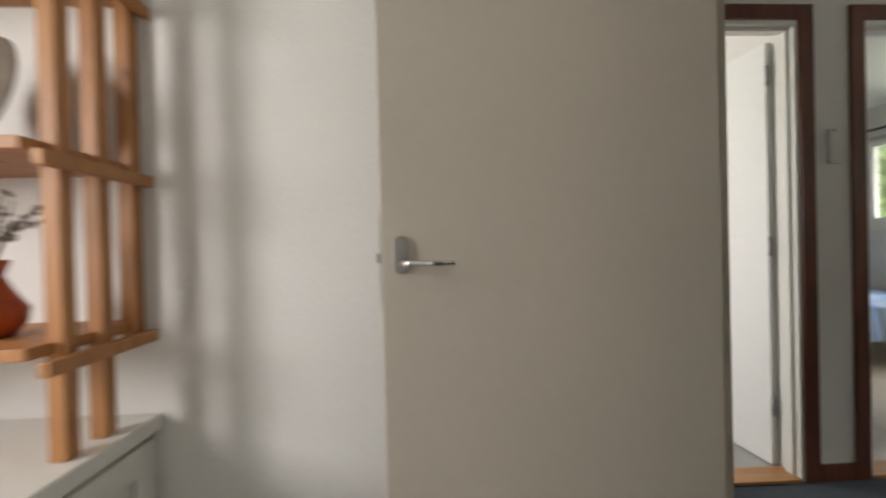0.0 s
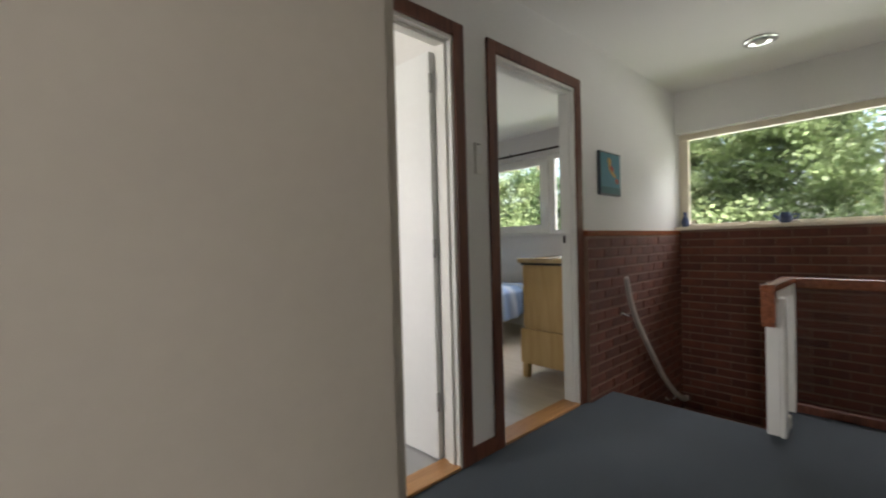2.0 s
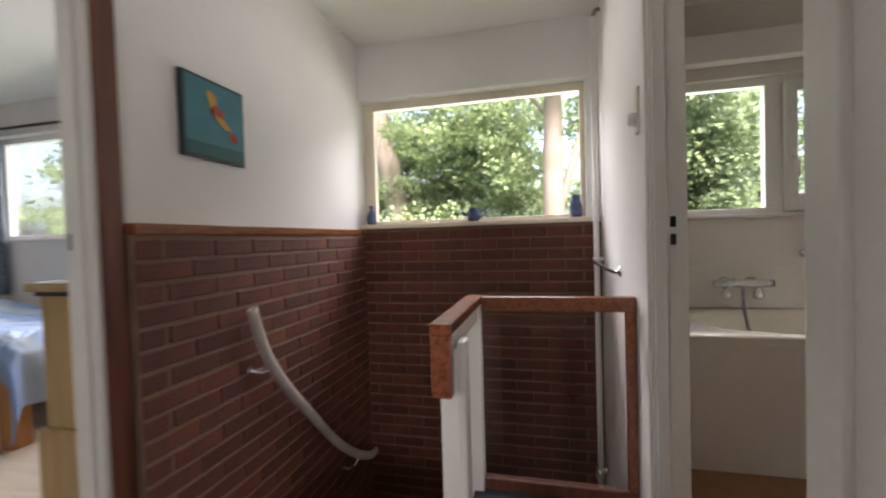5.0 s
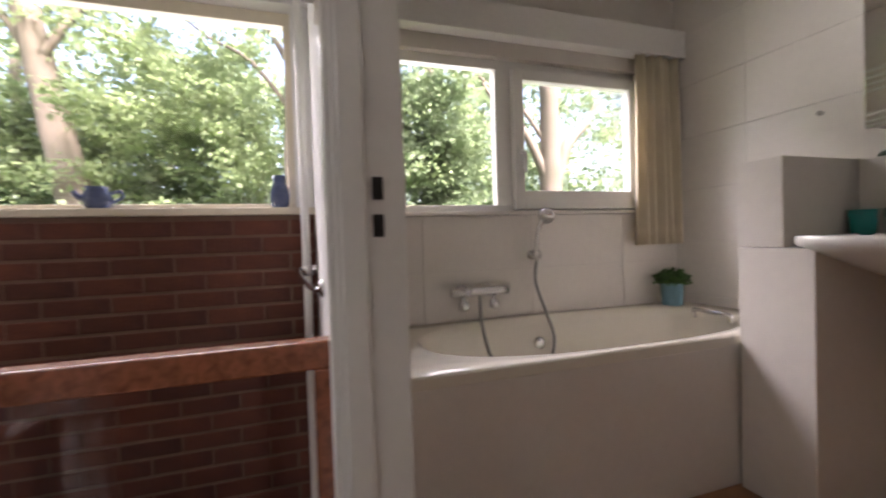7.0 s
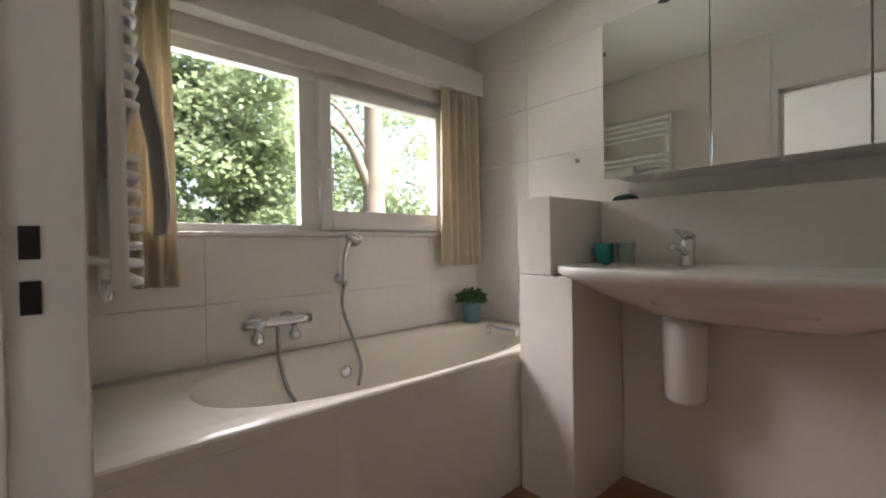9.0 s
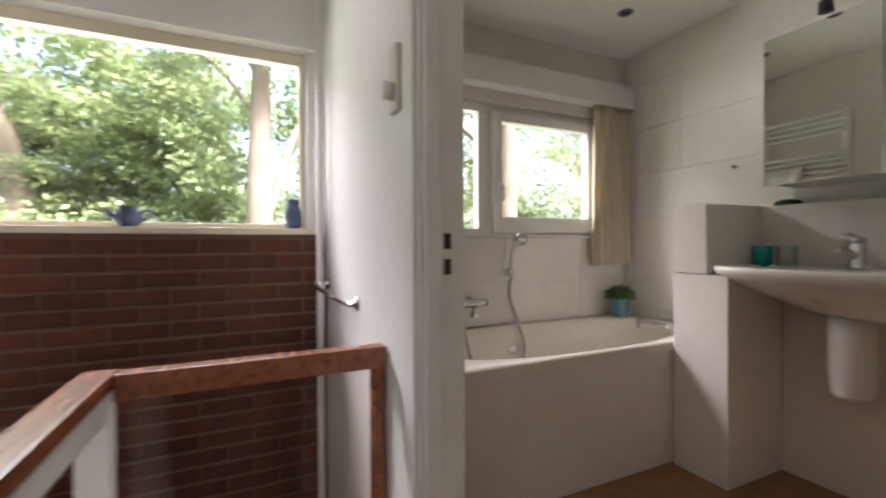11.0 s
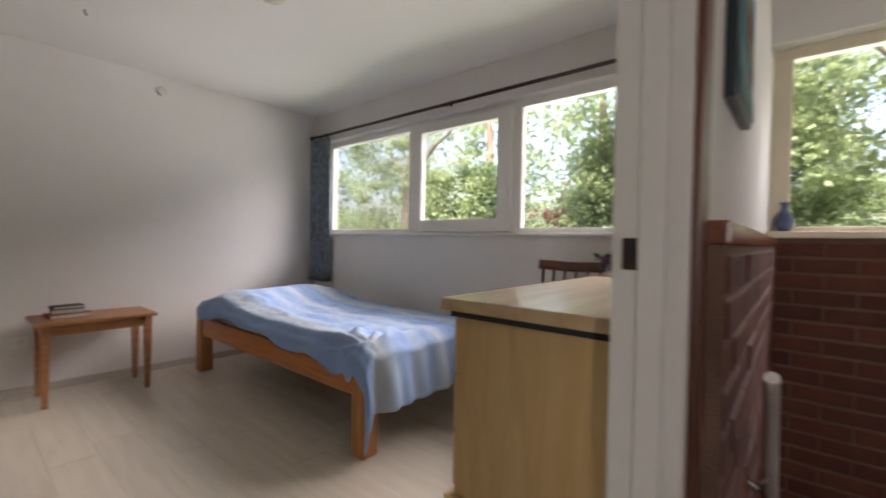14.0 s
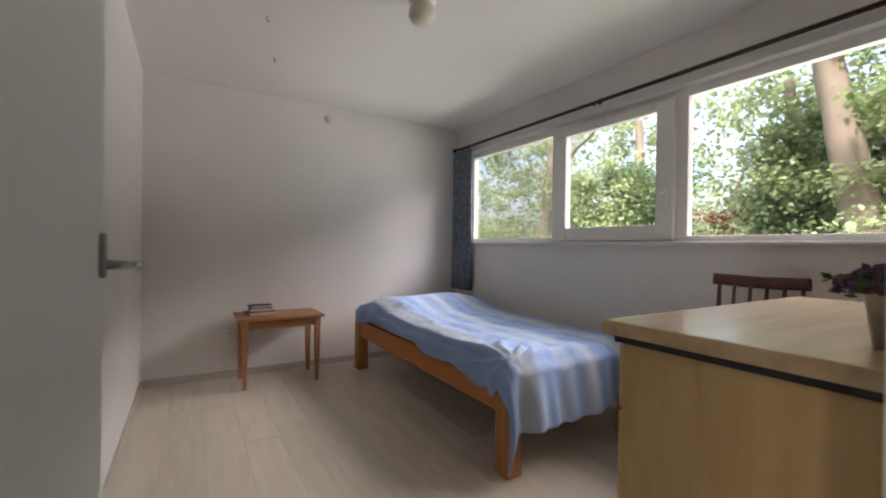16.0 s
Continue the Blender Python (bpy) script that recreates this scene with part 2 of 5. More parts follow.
M = {
    "plaster": mat("white_plaster", (0.78, 0.77, 0.74), 0.85, 0.03, 1.6, 0.35, 70),
    "bed_plaster": mat("warm_white_plaster", (0.76, 0.74, 0.71), 0.85, 0.04, 1.2, 0.4, 60),
    "ceiling": mat("ceiling_paint", (0.8, 0.79, 0.75), 0.9, 0.02, 1.0, 0.3, 90),
    "paint": mat("white_gloss_paint", (0.76, 0.75, 0.7), 0.4, 0.03, 2.5, 0.08, 40),
    "cream": mat("cream_window_paint", (0.72, 0.65, 0.5), 0.4, 0.05, 3.0, 0.08, 40),
    "white_frame": mat("white_window_paint", (0.78, 0.77, 0.73), 0.35, 0.03, 3.0, 0.06, 40),
    "leaf_door": mat("beige_door_paint", (0.5, 0.455, 0.385), 0.5, 0.03, 1.3, 0.1, 35),
    "white_door": mat("white_door_paint", (0.79, 0.79, 0.77), 0.42, 0.02, 1.3, 0.06, 35),
    "grey_door": mat("pale_grey_door_paint", (0.66, 0.69, 0.68), 0.45, 0.03, 1.5, 0.06, 35),
    "mahogany": wood("brown_stained_trim", (0.16, 0.055, 0.03), (0.075, 0.024, 0.014), (20, 20, 1.5), 0.35),
    "rail_wood": wood("brown_varnished_handrail", (0.27, 0.09, 0.038), (0.15, 0.046, 0.021), (3, 20, 20), 0.22),
    "oak": wood("oak_threshold", (0.5, 0.26, 0.1), (0.36, 0.17, 0.06), (2, 24, 24), 0.35),
    "pine": wood("orange_pine", (0.5, 0.18, 0.045), (0.36, 0.115, 0.028), (16, 1.2, 16), 0.45, knots=True),
    "pine_up": wood("honey_pine", (0.45, 0.205, 0.07), (0.32, 0.135, 0.042), (16, 16, 1.3), 0.5, knots=True),
    "table_wood": wood("orange_brown_table_wood", (0.4, 0.19, 0.08), (0.28, 0.11, 0.045), (2, 14, 14), 0.4),
    "chest": wood("birch_veneer", (0.62, 0.43, 0.19), (0.52, 0.32, 0.12), (7, 7, 0.7), 0.42),
    "chest_top": wood("birch_top", (0.58, 0.43, 0.25), (0.5, 0.34, 0.17), (1, 9, 9), 0.2),
    "dark_wood": wood("dark_brown_chair_wood", (0.13, 0.05, 0.025), (0.06, 0.022, 0.012), (12, 2, 12), 0.35),
    "stair": wood("dark_stair_wood", (0.09, 0.04, 0.025), (0.05, 0.02, 0.012), (2, 14, 14), 0.4),
    "carpet": mat("blue_grey_carpet", (0.034, 0.048, 0.063), 1.0, 0.18, 2.0, 0.9, 420, tint=(0.028, 0.039, 0.05), sheen=0.1),
    "grey_carpet": mat("pale_grey_carpet", (0.5, 0.5, 0.5), 1.0, 0.08, 3.0, 0.8, 380),
    "plank": wood("whitewashed_laminate", (0.61, 0.55, 0.46), (0.54, 0.48, 0.39), (8, 0.9, 8), 0.28, 0.03, 0.05, True),
    "cork": mat("brown_cork_floor", (0.36, 0.18, 0.085), 0.5, 0.15, 12.0, 0.2, 160),
    "baseboard": mat("grey_beige_baseboard_paint", (0.5, 0.47, 0.41), 0.5, 0.05, 3.0, 0.05, 60),
    "brick": mat("red_brown_brick", (0.13, 0.036, 0.016), 0.7, 0.25, 9.0, 0.7, 110, spread=0.28, tint=(0.068, 0.019, 0.011)),
    "mortar": mat("grey_mortar", (0.21, 0.13, 0.088), 0.95, 0.15, 8.0, 0.8, 200),
    "tile": mat("cream_wall_tile", (0.77, 0.73, 0.67), 0.22, 0.03, 2.0, 0.05, 25, spread=0.015),
    "grout": mat("beige_grout", (0.7, 0.66, 0.6), 0.9, 0.06, 4.0, 0.4, 200),
    "tub": mat("ivory_bath_acrylic", (0.74, 0.7, 0.6), 0.15, 0.01, 2.0, 0.0, 20),
    "ceramic": mat("white_ceramic", (0.78, 0.76, 0.71), 0.12, 0.01, 2.0, 0.0, 20),
    "chrome": mat("chrome", (0.75, 0.75, 0.76), 0.12, 0.03, 5.0, 0.0, 50, metal=1.0),
    "steel": mat("brushed_steel", (0.32, 0.315, 0.3), 0.35, 0.06, 5.0, 0.1, 200, metal=1.0),
    "iron": mat("dark_iron", (0.035, 0.022, 0.018), 0.5, 0.1, 8.0, 0.2, 120, metal=0.3),
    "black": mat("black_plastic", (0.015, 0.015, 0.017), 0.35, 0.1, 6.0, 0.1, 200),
    "void": mat("dark_slot", (0.02, 0.018, 0.016), 0.9, 0.1, 6.0, 0.0, 100),
    "plastic": mat("cream_plastic", (0.66, 0.62, 0.52), 0.4, 0.03, 6.0, 0.03, 100),
    "white_plastic": mat("white_plastic", (0.78, 0.78, 0.75), 0.35, 0.02, 6.0, 0.03, 100),
    "handrail": mat("worn_pale_handrail", (0.42, 0.38, 0.33), 0.5, 0.12, 9.0, 0.15, 80),
    "curtain_cream": mat("cream_curtain_cloth", (0.8, 0.71, 0.54), 0.95, 0.06, 4.0, 0.3, 260, sheen=0.3),
    "curtain_blue": mat("blue_grey_flowered_curtain", (0.26, 0.31, 0.34), 0.95, 0.1, 22.0, 0.3, 260, tint=(0.11, 0.14, 0.17), sheen=0.2),
    "towel": mat("white_towel", (0.74, 0.72, 0.67), 1.0, 0.05, 6.0, 0.9, 300, sheen=0.3),
    "blanket": stripes("blue_striped_bedspread", [(0.2, 0.31, 0.52), (0.42, 0.49, 0.55), (0.36, 0.5, 0.72), (0.24, 0.38, 0.68), (0.42, 0.54, 0.72), (0.28, 0.42, 0.68), (0.46, 0.55, 0.68), (0.22, 0.35, 0.6)], 0, 0.72),
    "mattress": mat("white_mattress_cloth", (0.7, 0.69, 0.66), 0.95, 0.04, 5.0, 0.4, 200),
    "red_cloth": mat("red_felt_cushion", (0.42, 0.015, 0.03), 0.95, 0.12, 8.0, 0.6, 300, sheen=0.3),
    "teal_vinyl": mat("blue_grey_vinyl", (0.1, 0.16, 0.19), 0.45, 0.08, 4.0, 0.1, 120),
    "orange_wood": wood("orange_veneer", (0.62, 0.28, 0.06), (0.5, 0.2, 0.04), (1, 8, 8), 0.35),
    "blue_glaze": mat("cobalt_blue_glaze", (0.02, 0.035, 0.11), 0.15, 0.3, 14.0, 0.03, 60, tint=(0.1, 0.13, 0.22)),
    "teal_plastic": mat("turquoise_plastic", (0.01, 0.28, 0.27), 0.25, 0.03, 5.0, 0.0, 50),
    "pot_blue": mat("blue_grey_glazed_pot", (0.12, 0.24, 0.29), 0.35, 0.08, 8.0, 0.1, 80),
    "zinc": mat("galvanised_zinc", (0.42, 0.43, 0.42), 0.4, 0.12, 20.0, 0.1, 90, metal=0.8),
    "vase_orange": mat("orange_red_glazed_vase", (0.42, 0.07, 0.015), 0.2, 0.15, 6.0, 0.02, 60),
    "twig": mat("dried_twig", (0.2, 0.16, 0.12), 0.9, 0.2, 20.0, 0.3, 200),
    "heather": mat("purple_heather_flower", (0.3, 0.16, 0.29), 0.9, 0.3, 30.0, 0.2, 200),
    "herb": mat("green_plant_leaf", (0.06, 0.16, 0.03), 0.6, 0.3, 30.0, 0.1, 200),
    "moss": mat("dark_green_soap_dish", (0.05, 0.09, 0.05), 0.5, 0.2, 30.0, 0.2, 200),
    "book_red": mat("red_book_cover", (0.3, 0.035, 0.03), 0.5, 0.08, 8.0, 0.1, 150),
    "book_dark": mat("dark_book_cover", (0.04, 0.045, 0.05), 0.5, 0.08, 8.0, 0.1, 150),
    "paper": mat("book_pages", (0.66, 0.62, 0.54), 0.9, 0.06, 4.0, 0.5, 300),
    "teal_paint": mat("teal_canvas", (0.035, 0.16, 0.2), 0.6, 0.15, 9.0, 0.2, 160, tint=(0.05, 0.2, 0.24)),
    "deep_teal": mat("deep_teal_canvas", (0.02, 0.11, 0.12), 0.6, 0.15, 9.0, 0.2, 160),
    "yellow_paint": mat("yellow_brushwork", (0.55, 0.36, 0.05), 0.6, 0.2, 30.0, 0.3, 160, tint=(0.45, 0.2, 0.04)),
    "red_paint": mat("red_brushwork", (0.4, 0.06, 0.03), 0.6, 0.2, 30.0, 0.3, 160),
    "frame_dark": mat("dark_picture_frame", (0.02, 0.035, 0.045), 0.4, 0.1, 10.0, 0.1, 120),
    "lilac": mat("lilac_print", (0.45, 0.4, 0.4), 0.7, 0.15, 7.0, 0.05, 100),
    "bark": mat("pale_beech_bark", (0.16, 0.125, 0.1), 0.9, 0.2, 2.2, 0.8, 24, tint=(0.1, 0.085, 0.06)),
    "leaf_bright": mat("bright_green_leaf", (0.27, 0.34, 0.17), 0.55, 0.2, 0.6, 0.0, 8, tint=(0.18, 0.24, 0.11)),
    "leaf_mid": mat("green_leaf", (0.21, 0.275, 0.15), 0.55, 0.2, 0.5, 0.0, 8, tint=(0.13, 0.18, 0.09)),
    "leaf_dark": mat("dark_ivy_leaf", (0.12, 0.19, 0.09), 0.5, 0.2, 0.7, 0.0, 8, tint=(0.06, 0.11, 0.05)),
    "leaf_rust": mat("rust_brown_leaf", (0.22, 0.1, 0.06), 0.7, 0.3, 0.9, 0.0, 8),
    "grass": mat("lawn", (0.07, 0.12, 0.03), 0.95, 0.3, 0.3, 0.4, 30),
    "outer_wall": mat("outer_brick_face", (0.2, 0.1, 0.07), 0.9, 0.2, 2.0, 0.5, 30),
    "glass": glass_mat("window_glass", (0.9, 0.91, 0.9)),
    "rail_glass": glass_mat("balustrade_glass", (0.97, 0.95, 0.94), 0.5),
    "tumbler": glass_mat("turquoise_tumbler_glass", (0.94, 0.985, 0.98), 0.4),
    "mirror": mat("mirror_glass", (0.88, 0.88, 0.87), 0.01, 0.0, 1.0, 0.0, 10, metal=1.0),
}


def leafy(m, amount=0.35):
    """Lets daylight through a leaf."""
    nt = m.node_tree
    b = nt.nodes["Principled BSDF"]
    tl, mx = nt.nodes.new("ShaderNodeBsdfTranslucent"), nt.nodes.new("ShaderNodeMixShader")
    mx.inputs[0].default_value = amount
    src = b.inputs["Base Color"].links[0].from_socket
    nt.links.new(src, tl.inputs["Color"])
    nt.links.new(b.outputs[0], mx.inputs[1])
    nt.links.new(tl.outputs[0], mx.inputs[2])
    nt.links.new(mx.outputs[0], nt.nodes["Material Output"].inputs["Surface"])


for key in ("leaf_bright", "leaf_mid", "leaf_dark", "leaf_rust", "curtain_cream"):
    leafy(M[key], 0.3 if key == "curtain_cream" else 0.6)


# ---- building helpers ----
def box(bm, x0, y0, z0, x1, y1, z1, bevel=0.0, m=None):
    geo = bmesh.ops.create_cube(bm, size=1.0)
    vs = geo["verts"]
    for v in vs:
        v.co = Vector((x0 + (v.co.x + 0.5) * (x1 - x0), y0 + (v.co.y + 0.5) * (y1 - y0), z0 + (v.co.z + 0.5) * (z1 - z0)))
    if bevel:
        es = list({e for v in vs for e in v.link_edges})
        out = bmesh.ops.bevel(bm, geom=es, offset=bevel, segments=2, affect="EDGES", profile=0.6)
        vs = list({v for f in out["faces"] for v in f.verts} | {v for v in vs if v.is_valid})
    if m:
        bmesh.ops.transform(bm, matrix=m, verts=vs)
    return vs


def lathe(bm, profile, at=(0, 0, 0), seg=24, sx=1.0, sy=1.0, m=None):
    rings = []
    for r, z in profile:
        ring = [bm.verts.new((at[0] + sx * r * math.cos(2 * math.pi * i / seg), at[1] + sy * r * math.sin(2 * math.pi * i / seg), at[2] + z)) for i in range(seg)]
        rings.append(ring)
    for a, b in zip(rings, rings[1:]):
        for i in range(seg):
            f = bm.faces.new((a[i], a[(i + 1) % seg], b[(i + 1) % seg], b[i]))
            f.smooth = True
    bm.faces.new(list(reversed(rings[0])))
    bm.faces.new(rings[-1])
    if m:
        bmesh.ops.transform(bm, matrix=m, verts=[v for r in rings for v in r])


def tube(bm, pts, radii, seg=10, flat=1.0):
    """A round or flattened bar along points."""
    pts = [Vector(p) for p in pts]
    if not isinstance(radii, (list, tuple)):
        radii = [radii] * len(pts)
    rings = []
    side = None
    for i, p in enumerate(pts):
        d = (pts[min(i + 1, len(pts) - 1)] - pts[max(i - 1, 0)]).normalized()
        if side is None:
            side = d.cross(Vector((0, 0, 1)) if abs(d.z) < 0.95 else Vector((1, 0, 0))).normalized()
        side = (side - d * side.dot(d)).normalized()
        up = side.cross(d)
        rings.append([bm.verts.new(p + side * (radii[i] * flat * math.cos(2 * math.pi * k / seg)) + up * (radii[i] * math.sin(2 * math.pi * k / seg))) for k in range(seg)])
    for a, b in zip(rings, rings[1:]):
        for k in range(seg):
            f = bm.faces.new((a[k], b[k], b[(k + 1) % seg], a[(k + 1) % seg]))
            f.smooth = True
    bm.faces.new(rings[0])
    bm.faces.new(list(reversed(rings[-1])))


def smooth_path(pts, n=6):
    """A curve through points."""
    p = [Vector(pts[0])] + [Vector(q) for q in pts] + [Vector(pts[-1])]
    out = []
    for i in range(1, len(p) - 2):
        for k in range(n):
            t = k / n
            a, b, c, d = p[i - 1], p[i], p[i + 1], p[i + 2]
            out.append(0.5 * (2 * b + (c - a) * t + (2 * a - 5 * b + 4 * c - d) * t * t + (3 * b - a - 3 * c + d) * t ** 3))
    out.append(p[-2])
    return out


def finish(name, bm, material, parent=None):
    bmesh.ops.recalc_face_normals(bm, faces=bm.faces)
    me = bpy.data.meshes.new(name)
    bm.to_mesh(me)
    bm.free()
    me.materials.append(M[material])
    ob = new(name, me)
    if parent:
        ob.parent = parent
    return ob


def thicken(ob, thickness):
    md = ob.modifiers.new("cloth", "SOLIDIFY")
    md.thickness, md.offset = thickness, 0
    return ob


def part(name, bm, material, parent, label=""):
    ob = finish(name, bm, material, parent)
    return tagged(ob, label) if label else ob


def thing(name, label, category, at=(0, 0, 0), group="", turn=0):
    ob = new(name)
    ob.empty_display_size = 0.1
    ob.matrix_basis = pose(*at, 0, 0, turn)
    return tagged(ob, label, category, group)


def one_box(name, material, parent, *dims, bevel=0.004, label=""):
    bm = bmesh.new()
    box(bm, *dims, bevel)
    return part(name, bm, material, parent, label)


def structure(name, material, boxes, label="", category="", bevel=0.0):
    bm = bmesh.new()
    for b in boxes:
        box(bm, *b, bevel)
    return tagged(finish(name, bm, material), label, category, kind="structure")


# ---- the setting: slabs, walls ----
H = 2.39            # ceiling height
B0, B1 = 2.14, 2.24  # wall with the bedroom and study doors
C0, C1 = 0.46, 0.56  # wall with the bathroom door
W = 4.66            # inner face of the facade
LOW = -2.7          # floor below the stairs

structure("floor_landing", "carpet", [(0.78, 0.5, -0.25, 3.16, 2.19, 0.0), (3.16, 0.5, -0.25, 3.6, 1.2, 0.0)], "dark blue-grey carpet on the landing", "floor")
structure("floor_bathroom", "cork", [(1.9, -1.7, -0.25, 4.75, 0.5, 0.0)], "orange-brown cork floor of the bathroom", "floor")
floor_bed = structure("floor_bedroom", "plank", [(1.75, 2.19, -0.25, 4.75, 6.1, -0.006)], "pale whitewashed laminate floor of the bedroom", "floor")
structure("floor_study", "grey_carpet", [(-0.75, 2.19, -0.25, 1.75, 4.1, 0.0)], "pale grey carpet in the study", "floor")
structure("floor_front_room", "grey_carpet", [(-2.3, -1.7, -0.25, 0.78, 1.6, 0.0)], "pale grey carpet in the front room", "floor")
structure("floor_ground_storey", "stair", [(1.5, -1.7, LOW - 0.1, 4.75, 2.3, LOW)], "dark floor at the foot of the stairs", "floor")
structure("ceiling", "ceiling", [(-2.4, -1.8, H, 5.0, 6.2, H + 0.2)], "flat white painted ceiling", "ceiling")

structure("wall_landing_north", "plaster", [
    (0.83, B0, 0, 0.94, B1, H), (0.94, B0, 2.05, 1.72, B1, H), (1.72, B0, 0, 2.0, B1, H), (2.0, B0, 2.05, 2.8, B1, H),
    (2.8, B0, 0, 4.7, B1, H), (4.7, B0, 1.0, 4.735, B1, H), (3.16, B0, LOW, 4.7, B1, 0)], "white plastered landing wall with two doorways", "wall")
structure("wall_landing_south", "plaster", [
    (0.83, C0, 0, 2.46, C1, H), (2.46, C0, 2.05, 3.335, C1, H), (3.335, C0, 0, 4.7, C1, H), (3.16, C0, LOW, 4.7, C1, 0)],
    "white plastered wall beside the stairs", "wall")
structure("wall_front_room_east", "plaster", [
    (0.73, 1.428, 0, 0.82, 2.24, H), (0.73, 0.52, 2.05, 0.82, 1.428, H), (0.73, -1.7, 0, 0.83, 0.52, H)], "white wall with the open doorway", "wall")
structure("wall_front_room_north", "plaster", [(-2.3, 1.5, 0, 0.73, 1.6, H)], "white plastered wall behind the shelves", "wall")
structure("wall_front_room_west", "plaster", [
    (-2.3, -1.7, 0, -2.2, -0.35, H), (-2.3, 0.15, 0, -2.2, 1.6, H), (-2.3, -0.35, 0, -2.2, 0.15, 1.0), (-2.3, -0.35, 2.1, -2.2, 0.15, H)], "white wall with a window opening", "wall")
structure("wall_front_room_south", "plaster", [(-2.3, -1.8, 0, 1.9, -1.7, H)], "plain white wall", "wall")
structure("wall_study_west", "plaster", [
    (-0.8, 2.24, 0, -0.7, 2.9, H), (-0.8, 3.6, 0, -0.7, 4.1, H), (-0.8, 2.9, 0, -0.7, 3.6, 1.0), (-0.8, 2.9, 2.0, -0.7, 3.6, H)], "white study wall with a window opening", "wall")
structure("wall_study_north", "plaster", [(-0.8, 3.95, 0, 1.74, 4.05, H)], "white study wall", "wall")
structure("wall_study_south", "plaster", [(-0.8, 2.14, 0, 0.73, 2.24, H)], "white study wall", "wall")
structure("wall_bedroom_west", "bed_plaster", [(1.74, 2.24, 0, 1.82, 6.1, H)], "warm white plastered bedroom wall", "wall")
structure("wall_bedroom_north", "bed_plaster", [(1.74, 6.0, 0, 4.81, 6.15, H)], "warm white plastered bedroom wall", "wall")
structure("wall_bedroom_south", "bed_plaster", [(1.82, B1, 0, 1.94, B1 + 0.004, H), (2.86, B1, 0, W, B1 + 0.004, H)], "warm white plastered bedroom wall", "wall")
structure("wall_bathroom_west", "tile", [(1.9, -1.7, 0, 2.0, 0.46, H)], "cream tiled wall", "wall")
structure("wall_ground_storey", "plaster", [(1.4, -1.7, LOW, 1.5, 2.3, -0.25), (1.5, -1.8, LOW, 4.75, -1.7, -0.25)], "plain walls at the foot of the stairs", "wall")

# facade, storey-high, with one strip window for each room
structure("wall_facade_landing", "plaster", [(4.58, C1, 2.02, 4.735, B0, H), (4.6, C1, LOW, 4.735, B0, 1.13)], "white plaster over the landing window", "wall")
structure("wall_facade_bedroom", "bed_plaster", [
    (W, B1, 0, 4.81, 6.0, 1.15), (W, B1, 2.1, 4.81, 6.0, H), (W, 5.96, 1.15, 4.81, 6.0, 2.1), (W, B1, 1.15, 4.81, 2.45, 2.1)],
    "warm white wall under and over the bedroom window", "wall")
facade_bath = structure("wall_facade_bathroom", "grout", [
    (W + 0.008, -1.54, 0, 4.78, C0, 1.135), (W, -1.54, 1.94, 4.78, C0, H), (W, -1.54, 1.135, 4.78, -1.27, 1.94), (W, 0.34, 1.135, 4.78, C0, 1.94)],
    "cream tiled wall under the bathroom window", "wall")
wall_sink = structure("wall_bathroom_south", "grout", [(1.9, -1.69, 0, 4.78, -1.548, H)], "cream tiled wall behind the washbasin", "wall")
wall_rad = structure("wall_bathroom_north", "tile", [(3.345, C0 - 0.006, 0, W, C0, H), (2.0, C0 - 0.006, 0, 2.4, C0, H)], "cream tiled wall behind the towel radiator", "wall")
structure("lintel_bathroom", "bed_plaster", [(4.57, -1.54, 2.015, W - 0.002, C0 - 0.01, 2.17)], "plastered boxed lintel over the bathroom window", "trim", 0.006)
structure("facade_outside", "outer_wall", [
    (4.815, -2.2, LOW, 4.86, 6.5, 1.09), (4.815, -2.2, 2.17, 4.86, 6.5, 2.75), (4.815, 2.22, 1.09, 4.86, 2.4, 2.17), (4.815, 0.38, 1.09, 4.86, 0.56, 2.17),
    (4.815, 6.02, 1.09, 4.86, 6.5, 2.17), (4.815, -2.2, 1.09, 4.86, -1.38, 2.17)], "brick outside face of the house", "wall")


